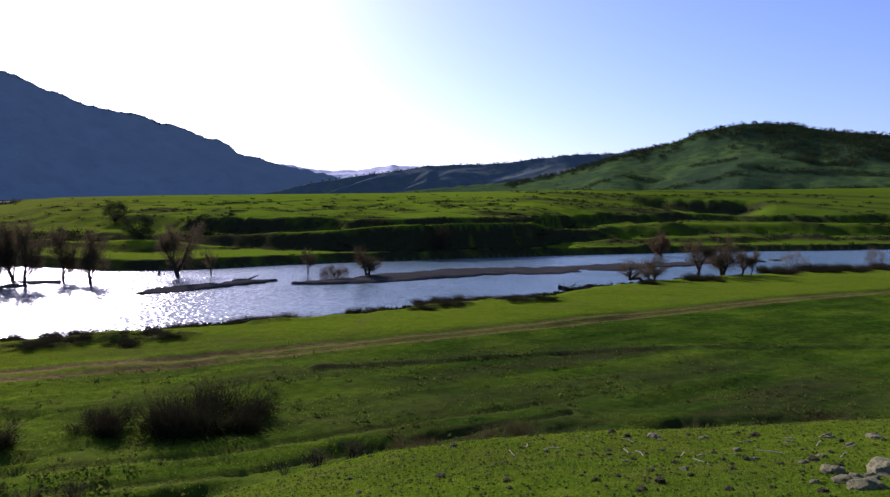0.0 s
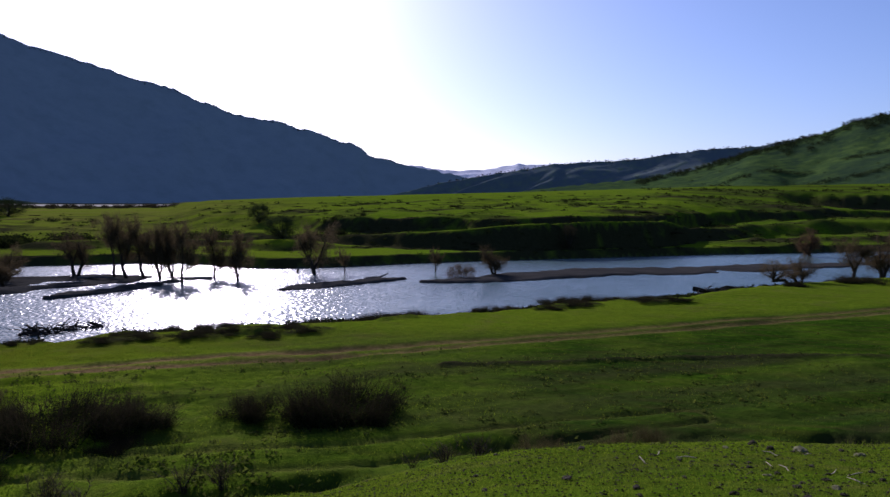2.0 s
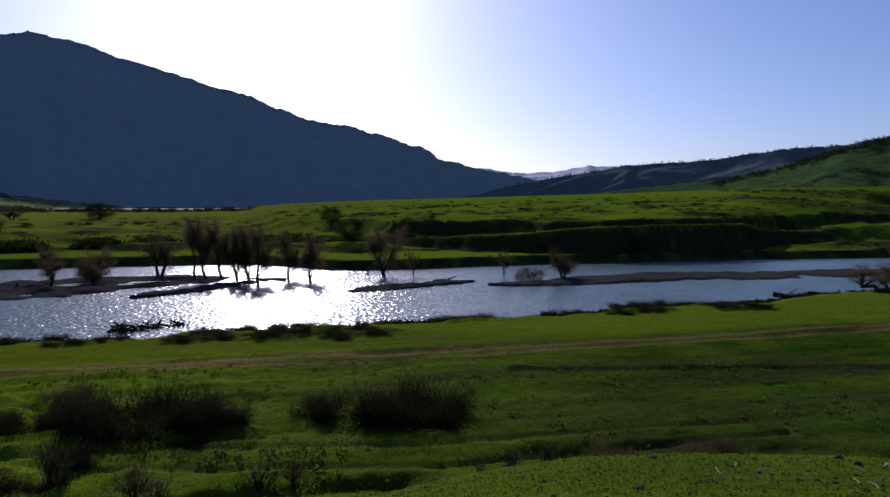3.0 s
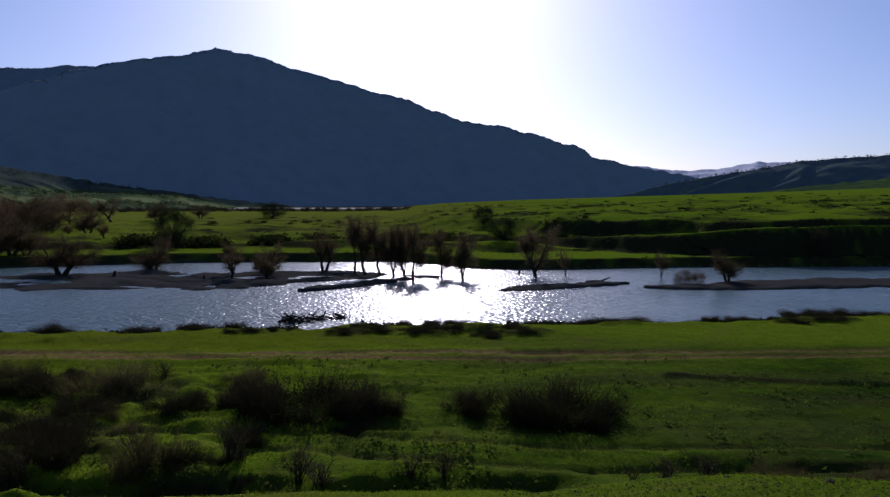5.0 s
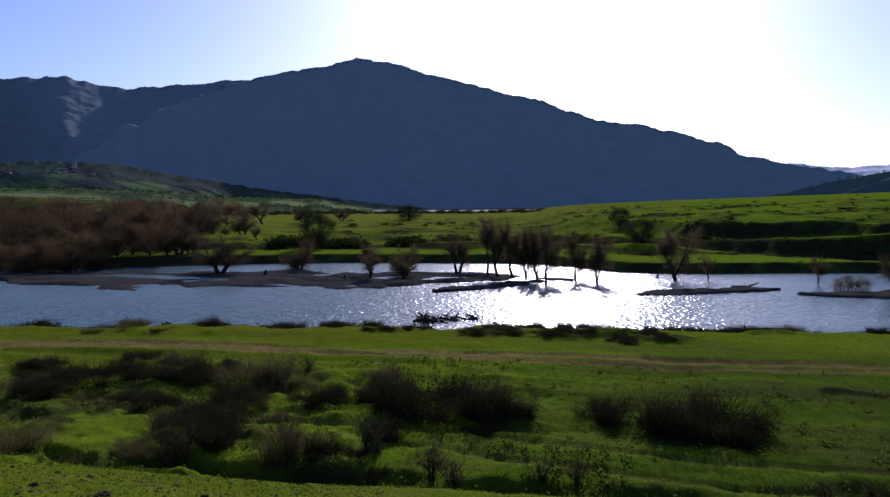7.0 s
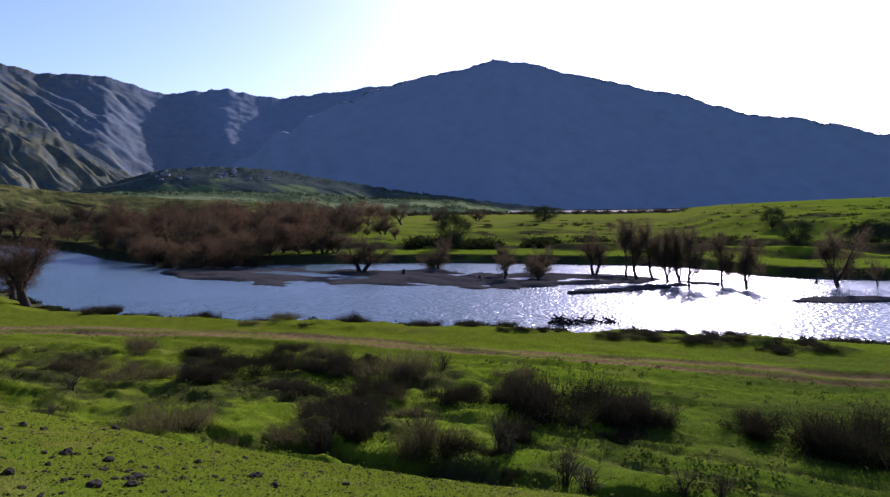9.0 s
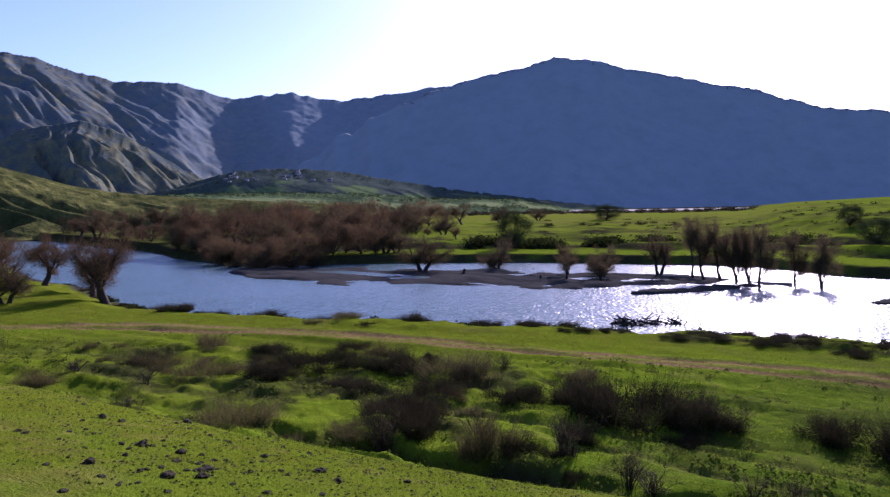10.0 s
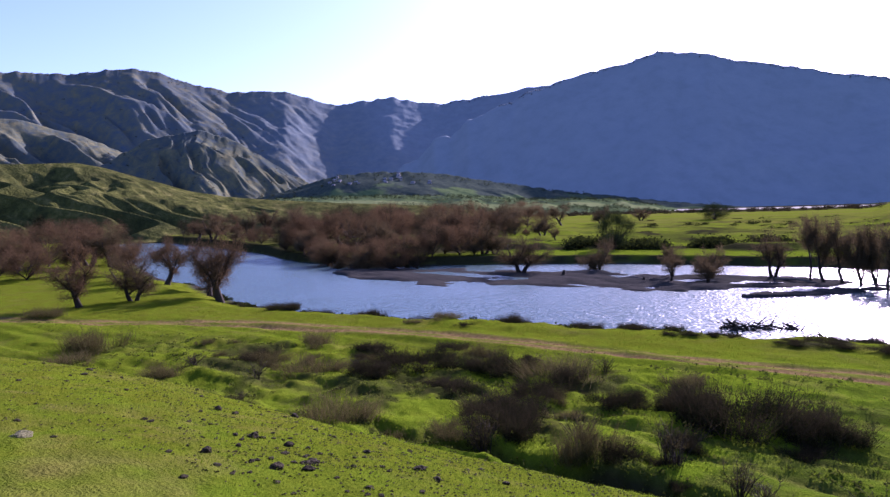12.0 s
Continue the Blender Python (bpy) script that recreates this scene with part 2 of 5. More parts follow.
def inside(x, y, pts):
    hit = np.zeros(x.shape, bool)
    for (ax, ay), (bx, by) in zip(pts, np.roll(pts, -1, axis=0)):
        if ay != by:
            hit ^= ((ay > y) != (by > y)) & (x < (bx - ax) * (y - ay) / (by - ay) + ax)
    return hit


def table(az, rows, col):
    return np.interp(az, [r[0] for r in rows], [r[col] for r in rows])


# ---------------------------------------------------------------- the plan
NEAR_BANK = curve([(-245, -6), (-180, -1), (-130, 2), (-98, 4), (-88, 6), (-79, 8.2), (-68.4, 8.9), (-60.4, 10.4), (-54.8, 13.1),
                   (-48.9, 16.8), (-44, 20.7), (-39.5, 25.3), (-32.8, 29.8), (-28.7, 33), (-23.7, 38.4), (-16.9, 42.3),
                   (-10.8, 46), (-6, 49.8), (-2.7, 53.6), (5.9, 59.6), (11.6, 66.0), (16.5, 71), (27.4, 78.7),
                   (43, 88), (67.8, 104.5), (110, 130), (190, 170)], 4)
FAR_BANK = curve([(210, 222), (105, 161), (60, 140), (36.7, 127), (21.3, 118), (-3.6, 101), (-17, 92), (-29, 81), (-37, 77),
                  (-45, 79), (-52, 80), (-63, 73), (-75, 63.4), (-85, 51), (-90, 42.5), (-95, 34.5), (-104, 29), (-120, 26), (-140, 26),
                  (-175, 21), (-215, 14), (-245, 8)], 4)
RIVER = np.concatenate([NEAR_BANK, FAR_BANK])
BARS = [  # centre line, half width, height
    (curve([(-89, 28), (-82, 31), (-74, 37), (-66, 43.5), (-58, 50), (-51, 57), (-45, 64)], 4), 9.5, 0.20),
    (curve([(-41.5, 48.5), (-40.4, 54), (-38.3, 64)], 4), 1.6, 0.2),
    (curve([(-25.6, 58.6), (-22.6, 63.5), (-18.0, 70)], 4), 2.5, 0.22),
    (curve([(-14.4, 68), (-8, 72.4), (-2.8, 78.2), (8.5, 85.8), (23.5, 95.3), (37, 104), (56, 115)], 4), 4.2, 0.24),
]
TRACK = curve([(-75, -22), (-58, -8), (-51, 0.5), (-46.5, 6.2), (-39.7, 12.4), (-34.5, 16.3), (-29.6, 19.4), (-25, 22.2), (-20.3, 24.9),
               (-16.5, 27.2), (-12, 29.9), (-7, 33), (0.7, 38), (7.9, 42.7), (17, 48.7), (29, 56.6), (41.5, 63), (70, 80)], 3)
_along, _across = 0.85 * TRACK[:, 0] + 0.53 * TRACK[:, 1], -0.53 * TRACK[:, 0] + 0.85 * TRACK[:, 1]
_o = np.argsort(_along)
TRACK_ALONG = (_along[_o], _across[_o])
MOUNDS = [  # low eroded mounds along the near bank: place, half length, height
    (-22.0, 31.2, 2.0, .40), (-18.3, 32.8, 2.3, .42), (-14.5, 34.6, 2.2, .40), (-17.0, 34.4, 1.6, .35), (-11.0, 41.2, 2.2, .50), (-14.2, 41.0, 1.5, .40),
    (-0.3, 48.2, 2.6, .45), (6.8, 53.0, 3.0, .45), (3.4, 53.5, 1.6, .4), (-27.6, 27.6, 1.2, .35), (-26.2, 29.4, 1.1, .35), (-37.9, 23.4, 1.6, .3)]
RUT = curve([(-26, 11), (-20, 12.6), (-17.2, 13.7), (-15.2, 14.6), (-13.4, 15.6), (-11.4, 16.2), (-9, 17.1), (-5.7, 18.4), (-2.4, 20.5), (4, 24)], 3)
RIDGE = curve([(-5.4, 29.2), (0.6, 31.2), (9.4, 34.8), (17, 36), (24.3, 36.7), (34, 37)], 3)
KNOLL = [  # azimuth, elevation angle of the brow, its distance
    (-180, -2, 60), (-130, -4, 45), (-110, -6.5, 30), (-98, -9.5, 24), (-91, -11.4, 21), (-82.6, -14.4, 17), (-73.6, -17.6, 14.5), (-64, -19.9, 13),
    (-54.5, -21.7, 12.3), (-47.6, -22.5, 12), (-35, -23.2, 11.8), (-21, -23.1, 11.8), (-14, -21.7, 12), (-6, -20.3, 12.5),
    (6, -18.7, 13.2), (21.8, -16.6, 14.5), (33.8, -14.1, 17), (50, -10, 24), (90, -4, 45), (180, -2, 60)]
SCARP = [  # azimuth, distance of the lower scarp's foot, height of its brow, way back to the upper step, its height, where the plateau ends, angle of that end
    (-60, 130, 1.6, 20, 1.8, 350, -0.9), (-38, 130, 1.8, 20, 2.0, 350, -0.8), (-32.5, 128, 1.9, 20, 2.2, 350, -0.66), (-31.2, 128, 2.0, 20, 2.6, 350, -0.2), (-29.5, 126, 2.3, 18, 3.8, 350, 0.10),
    (-22, 118, 2.5, 20, 4.8, 350, 0.46), (-17, 110, 2.9, 19, 5.2, 350, 0.62), (-9.6, 103, 4.0, 16, 5.4, 350, 0.88), (-4, 102, 5.0, 13, 5.6, 355, 1.05), (-1, 103, 5.3, 12, 5.8, 360, 1.15),
    (7.4, 122, 5.5, 14, 6.1, 390, 1.45), (9, 132, 4.0, 26, 6.0, 400, 1.5), (12, 150, 3.6, 40, 6.0, 420, 1.55), (20, 190, 4.5, 50, 6.4, 460, 1.7), (33, 245, 5.0, 60, 7.2, 520, 1.95), (60, 330, 6, 60, 9, 560, 2.3)]


def near_bank_at(az):
    a = np.degrees(np.arctan2(NEAR_BANK[:, 0], NEAR_BANK[:, 1]))
    r = np.hypot(NEAR_BANK[:, 0], NEAR_BANK[:, 1])
    o = np.argsort(a)
    return np.where(az < -88.5, 1e4, np.interp(az, a[o], r[o]))


def height(x, y):
    """The ground's height, and how much gravel, bare earth and scrub lies on it; earth and scrub also carry painted
    glare and shade.
    """
    x, y = np.asarray(x, float), np.asarray(y, float)
    d, az = np.hypot(x, y), np.degrees(np.arctan2(x, y))
    small = np.where(d < 140, 1.0, 0.0)
    # meadow beside the river
    tk, rt, rg = line_distance(x, y, TRACK), line_distance(x, y, RUT), line_distance(x, y, RIDGE)
    hum = step01(-46, -36, x) * step01(-8, -16, x) * step01(26, 18, y) * step01(-6, 2, y) * step01(1.8, 4.5, tk)
    z = 0.90 + 0.12 * fbm(x / 9, y / 9, 3) + small * (0.05 * fbm(x / 1.3, y / 1.3, 3)) + hum * (0.45 * np.maximum(fbm(x / 3.1, y / 3.1, 3), -0.1) + 0.25 * fbm(x / 0.9, y / 0.9, 3))
    along, across = 0.85 * x + 0.53 * y, -0.53 * x + 0.85 * y
    beyond = step01(0.5, 3.0, across - np.interp(along, TRACK_ALONG[0], TRACK_ALONG[1]))
    calm = (1 - 0.75 * beyond) * (1 - 0.55 * step01(-14, -4, x))
    z = z + small * calm * (0.22 * fbm(along / 9, across / 1.2, 4) + 0.12 * fbm(along / 3.0 + 9, across / 0.7, 3) + 0.10 * np.maximum(fbm(x / 2.2 + 40, y / 2.2, 3), 0))
    wob = 0.07 * fbm(x / 2.5, y / 2.5, 2)
    rut = np.exp(-((np.abs(tk + wob) - 0.58) / 0.27) ** 2)
    z = z - 0.10 * rut - 0.10 * np.exp(-((np.abs(rt) - 0.75) / 0.15) ** 2) + 0.15 * np.exp(-(rg / 0.22) ** 2)
    earth = np.clip(rut * (1.3 + 0.7 * fbm(x / 2.7, y / 2.7, 3)) + 0.36 * np.exp(-(tk / 1.1) ** 4) * (0.6 + fbm(x / 0.9, y / 0.9, 2)), 0, 1)
    earth = np.clip(earth + 0.25 * np.exp(-((np.abs(rt) - 0.75) / 0.25) ** 2), 0, 1)
    # far side of the river
    s = line_distance(x, y, RIVER)
    wet = inside(x, y, RIVER)
    far = (d > near_bank_at(az)) & ~wet & ((az > -87) | (y > 4))
    n6 = fbm(x / 14, y / 14, 4)
    foot, brow, gap, brow2, end, ang = (table(az, SCARP, k) for k in (1, 2, 3, 4, 5, 6))
    foot = foot + 6 * n6
    ragged = 2.4 * fbm(x / 11, y / 11, 3) + 1.0 * fbm(x / 2.4, y / 2.4, 3)
    zf = 1.15 + 1.1 * (1 - step01(-11, -6, az) * step01(13, 8, az)) * step01(12, 18, s + 9 * n6 + 3 * fbm(x / 6, y / 6, 3)) * step01(1, 16, foot - d) + 0.12 * fbm(x / 2.0, y / 2.0, 3)
    zend = EYE + end * np.tan(np.radians(ang))
    run = np.interp(az, [-34, -28, -18, -10, 6, 9, 12, 18], [20, 9, 6, 4.5, 4, 7, 12, 18])
    up = step01(0, 1, (d - foot + ragged) / run)
    zf = zf + (brow - zf) * up * (d > foot - 6)
    back = foot + gap + 7 * fbm(x / 17 + 4, y / 17, 3)
    up2 = step01(0, 1, (d - back + 1.5 * ragged) / np.interp(az, [-34, -24, -18, 9, 14], [25, 12, 3.5, 3.5, 7]))
    dip = step01(run, run + 4, d - foot) * (1 - up2) * step01(-22, -16, az) * step01(14, 9, az)
    zf = zf - 0.7 * dip
    plateau = brow2 + (zend - brow2) * np.clip((d - back) / (end - back), 0, 1)
    zf = np.where(d > foot, zf + (plateau - zf) * up2, zf)
    zf = zf + 0.9 * step01(10, 30, s) * step01(400, 150, d) * fbm(x / 7, y / 7, 3)
    hollow = step01(15, 18, az) * step01(26, 23, az)
    zf = zf - hollow * 6.0 * step01(255, 318, d - 14 * n6) * step01(352, 338, d - 14 * n6)
    scrub = np.where(far, 0.55 * step01(0.05, 0.35, fbm(x / 11, y / 11, 4)) * step01(400, 120, d) * step01(6, 18, s), 0.0)
    # scarp and bank faces: scrub, with their shade put into the dark colour
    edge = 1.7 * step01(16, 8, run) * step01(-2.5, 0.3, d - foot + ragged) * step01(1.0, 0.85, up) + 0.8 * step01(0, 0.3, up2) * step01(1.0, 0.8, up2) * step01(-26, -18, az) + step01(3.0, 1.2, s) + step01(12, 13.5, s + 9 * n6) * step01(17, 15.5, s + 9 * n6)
    # the hollow's far wall: its shade painted on as scrub colour
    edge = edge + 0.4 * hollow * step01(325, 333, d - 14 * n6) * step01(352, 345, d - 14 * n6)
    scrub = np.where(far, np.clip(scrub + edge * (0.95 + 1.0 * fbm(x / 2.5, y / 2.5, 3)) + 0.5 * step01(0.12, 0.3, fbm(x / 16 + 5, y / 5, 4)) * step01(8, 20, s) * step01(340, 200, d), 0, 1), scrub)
    hedge = step01(0.06, 0.26, fbm(d / 15 + 2, az / 13, 4)) * (0.10 + 0.90 * step01(3, 10, az)) * step01(110, 150, d) * step01(480, 400, d)
    scrub = np.where(far, np.clip(scrub + 0.6 * hedge * step01(-32, -24, az), 0, 1), scrub)
    zf = zf + 0.5 * hedge * step01(-32, -24, az)
    z = np.where(far, zf, z)
    tumps = x * 0
    for mx, my, ml, mh in MOUNDS:
        u_, w_ = 0.78 * (x - mx) + 0.62 * (y - my), -0.62 * (x - mx) + 0.78 * (y - my)
        on_ = np.where(far, 0, step01(1.2, 0.5, np.hypot(u_ / ml, w_ / (0.42 * ml)) + 0.9 * fbm(x / 1.1, y / 1.1, 4)))
        z = z + 0.42 * mh * on_
        tumps = np.maximum(tumps, on_)
    # banks and bed
    bank = np.where(far, step01(0, 1.3, s + 0.5 * fbm(x / 3, y / 3, 3)), step01(0, 5.0, s + 1.8 * fbm(x / 3, y / 3, 3)))
    z = np.where(wet, -0.9 * step01(0, 4, s), z * np.maximum(bank, 0.02))
    gravel = np.where(wet, 1.0, np.where(far, step01(0.3, 0.1, s), step01(1.5, 0.3, s + 1.0 * fbm(x / 2, y / 2, 2))))
    shoal = fbm(x / 6, y / 6, 4)
    braid = fbm(along / 13 + 3, across / 2.2, 4)
    for pts, half, rise in BARS:
        b = np.full(x.shape, 1e9)
        for i, (px_, py_) in enumerate(pts):
            u = (i + 0.5) / len(pts)
            b = np.minimum(b, np.hypot(x - px_, y - py_) / (half * math.sin(math.pi * u) ** 0.55))
        top = step01(1.35, 0.75, b + 0.55 * shoal)
        z = np.where(wet, np.maximum(z, -0.9 + (0.86 + rise) * top + top * (0.22 * fbm(x / 4.5, y / 4.5, 4) + (0.42 if half > 5 else 0.14) * braid)), z)
    # backwater behind the thicket, and the pale bed far up the valley
    pond = step01(1.25, 0.8, np.hypot((x + 190) / 42, (y - 74) / 9.0) + 0.3 * fbm(x / 20, y / 20, 2))
    z = z - 3.2 * pond
    gravel = np.clip(gravel + pond + step01(620, 700, d) * step01(-64, -58, az) * step01(-30, -36, az), 0, 1)
    pud = step01(1.2, 0.7, np.hypot((0.6 * (x + 42.3) + 0.8 * (y - 20.6)) / 1.7, (-0.8 * (x + 42.3) + 0.6 * (y - 20.6)) / 0.55))
    z = z - 1.1 * pud
    # the knoll that the camera stands on
    de = table(az, KNOLL, 2) * (1 + 0.05 * fbm(az / 7, az * 0 + 3.3, 3))
    ze = EYE + de * np.tan(np.radians(table(az, KNOLL, 1)))
    top = 6.4 + (ze - 6.4) * (d / de) ** 1.08 + 0.07 * fbm(x / 1.6, y / 1.6, 3) * step01(1.5, 4, d) + 0.035 * fbm(x / 0.35, y / 0.35, 2)
    drop = ze - (d - de) * 0.62 - 0.12 * step01(0, 0.5, d - de)
    foot_k = de + (ze - 0.9) / 0.62
    foot_k = np.maximum(foot_k, (EYE - 0.9) / np.tan(np.radians(np.maximum(-table(az, KNOLL, 1), 5)))) + 0.2 + 0.5 * fbm(az / 2.0, az * 0 + 1.7, 3)
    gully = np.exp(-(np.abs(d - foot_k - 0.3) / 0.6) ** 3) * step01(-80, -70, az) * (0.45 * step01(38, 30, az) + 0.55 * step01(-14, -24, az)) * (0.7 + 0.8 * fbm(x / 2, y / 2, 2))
    z = z - 0.6 * gully
    kn = np.where(d < de, top, drop)
    onk = kn > z
    behind = step01(100, 130, np.abs(az + 32))
    z = np.where(onk, kn, z)
    z = z + behind * 0.14 * np.minimum(np.maximum(d - 3, 0), 300)
    earth = np.where(onk & (d < de), 0.2 * step01(0.15, 0.45, fbm(x / 0.8, y / 0.8, 3)), np.where(onk, 0.5 * step01(0.0, 0.3, fbm(x, y, 3)), earth))
    gravel = np.where(onk, 0, gravel)
    scrub = np.where(onk & (d < de), 0, np.clip(scrub + 0.8 * hum * step01(0.0, 0.3, fbm(x / 2.4 + 9, y / 2.4, 4)), 0, 1))
    scrub = np.where(onk & (d >= de), 0.6 * step01(-0.1, 0.2, fbm(x / 1.1, y / 1.1, 3)), scrub)
    rough_belt = step01(-42, -20, az) * step01(41, 33, d) * step01(15, 19, d) * ~far * ~wet
    scrub = np.clip(scrub + np.where(onk & (d < de), 0, 0.52 * rough_belt * (0.7 + 1.3 * fbm(along / 9, across / 1.6, 4))), 0, 1)
    scrub = np.where(far, np.clip(scrub + 0.85 * step01(-56, -66, az) * (1 - step01(-85, -87, az) * step01(175, 195, d)) * step01(280, 220, d) * (0.8 + fbm(x / 4, y / 4, 3)), 0, 1), scrub)
    earth = earth * (0.55 + 0.45 * step01(4, -16, x))
    # far meadow: glare painted in by mixing the paler earth tone
    earth = np.where(far, np.clip(earth + step01(95, 190, d) * step01(-14, -40, az) * (0.22 + 0.35 * fbm(x / 25, y / 12, 4)), 0, 1), earth)
    vale = step01(-68, -60, az) * step01(-30, -34, az)
    rough_d = d * (1 + 0.18 * fbm(x / 90, y / 90, 4))
    scrub = np.clip(scrub + vale * step01(440, 490, rough_d) * step01(640, 600, rough_d), 0, 1)
    gravel = np.where(d > 400, 2.0 * vale * step01(620, 650, rough_d) * step01(960, 900, rough_d), gravel)
    scrub = np.clip(scrub + vale * step01(900, 960, rough_d), 0, 1)
    scrub = np.clip(scrub + np.where(onk, 0, 0.75 * np.exp(-(rg / 0.24) ** 2)), 0, 1)
    # gully term: the ditch's shade painted in scrub colour; tumps carry real scrub
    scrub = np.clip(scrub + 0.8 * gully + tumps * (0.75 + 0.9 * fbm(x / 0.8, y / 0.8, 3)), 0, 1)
    # grows towards the right, where back-lit grass is painted darker
    dimmed_green = np.where(far | wet, 0.10 * step01(-30, -12, az) + 0.4 * step01(6, 14, az), np.clip(0.9 * np.where(onk & (d < de), 0.6, 0.25 + 0.75 * step01(3, 14, s)) * step01(-17, 3, x) * (1.0 + 0.6 * fbm(x / 3.5 + 7, y / 3.5, 4)), 0, 1))
    dry = np.where(onk & (d < de), 0.35 + 0.65 * step01(-2, -10, x), np.where(far, 0.6 * step01(-14, -28, az), 1.0) * np.clip(0.75 * step01(-10, -34, x) + 0.45 * beyond * ~far * ~wet, 0, 1))
    dimmed_green = np.where(far | wet, dimmed_green, dimmed_green * (1 - 0.75 * beyond))
    return z, gravel, earth, scrub, dry, dimmed_green


def gz(x, y):
    return float(height(np.array([x]), np.array([y]))[0][0])


# ---------------------------------------------------------------- mesh helpers
def mesh(name, verts, faces, material, smooth=False):
    me = bpy.data.meshes.new(name)
    me.from_pydata([tuple(v) for v in verts], [], faces)
    me.materials.append(material)
    if smooth:
        me.polygons.foreach_set("use_smooth", [True] * len(me.polygons))
    me.update()
    return me


def grid_mesh(name, x, y, z, material, wrap=False):
    """A sheet from 2D arrays."""
    r, c = x.shape
    me = bpy.data.meshes.new(name)
    idx = np.arange(r * c).reshape(r, c)
    if wrap:
        idx = np.concatenate([idx, idx[:, :1]], axis=1)
    q = np.stack([idx[:-1, :-1], idx[1:, :-1], idx[1:, 1:], idx[:-1, 1:]], -1).reshape(-1, 4)
    me.vertices.add(r * c)
    me.vertices.foreach_set("co", np.stack([x, y, z], -1).astype(np.float32).ravel())
    me.loops.add(q.size)
    me.loops.foreach_set("vertex_index", q.astype(np.int32).ravel())
    me.polygons.add(len(q))
    me.polygons.foreach_set("loop_start", np.arange(0, q.size, 4, dtype=np.int32))
    me.polygons.foreach_set("use_smooth", np.ones(len(q), bool))
    me.materials.append(material)
    me.update(calc_edges=True)
    me.validate()
    return me


def tris_mesh(name, tri, material):
    """Loose triangles, (n, 3, 3)."""
    n = len(tri)
    me = bpy.data.meshes.new(name)
    me.vertices.add(n * 3)
    me.vertices.foreach_set("co", np.asarray(tri, np.float32).ravel())
    me.loops.add(n * 3)
    me.loops.foreach_set("vertex_index", np.arange(n * 3, dtype=np.int32))
    me.polygons.add(n)
    me.polygons.foreach_set("loop_start", np.arange(0, n * 3, 3, dtype=np.int32))
    me.materials.append(material)
    me.update(calc_edges=True)
    return me


def child(name, me, parent, label=""):
    ob = new(name, me)
    ob.parent = parent
    return tagged(ob, label)


def tube(verts, faces, pts, radii, sides=6):
    """Adds a tapered limb along pts."""
    base = len(verts)
    for i, (p, r) in enumerate(zip(pts, radii)):
        way = (pts[min(i + 1, len(pts) - 1)] - pts[max(i - 1, 0)]).normalized()
        a = way.orthogonal().normalized()
        b = way.cross(a)
        for k in range(sides):
            t = 2 * math.pi * k / sides
            verts.append(p + (a * math.cos(t) + b * math.sin(t)) * r)
    for i in range(len(pts) - 1):
        for k in range(sides):
            o, q = base + i * sides, (k + 1) % sides
            faces.append((o + k, o + q, o + sides + q, o + sides + k))
    faces.append(tuple(base + (len(pts) - 1) * sides + k for k in range(sides)))


# ---------------------------------------------------------------- ground and water
ring, r = [0.001, 0.5, 1.0, 1.5, 2.0], 2.0
while r < 4900:
    r += max(0.12, 0.0075 * r) if r < 135 else (0.012 if r < 420 else 0.03) * r
    ring.append(r)
spokes = np.radians(np.concatenate([np.arange(-110, 46, 0.15), np.arange(46, 250, 2.0)]))
R, A = np.meshgrid(np.array(ring), spokes, indexing="ij")
GX, GY = R * np.sin(A) + 0.3, R * np.cos(A) - 0.4
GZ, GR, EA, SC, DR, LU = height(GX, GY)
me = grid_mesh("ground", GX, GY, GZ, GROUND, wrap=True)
for key, arr in (("gravel", GR), ("earth", EA), ("scrub", SC), ("dry", DR), ("dimmed_green", LU)):
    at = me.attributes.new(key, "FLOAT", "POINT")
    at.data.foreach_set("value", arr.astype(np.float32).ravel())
ground = tagged(new("ground", me), "green grazed valley meadow with gravel river bed and dirt track", "ground", kind="structure")
wx, wy = np.meshgrid(np.linspace(-300, 260, 57), np.linspace(-120, 260, 39), indexing="ij")
tagged(new("water", grid_mesh("water", wx, wy, wx * 0, WATER)), "wind-rippled shallow river glittering in low sun", "river", kind="structure")


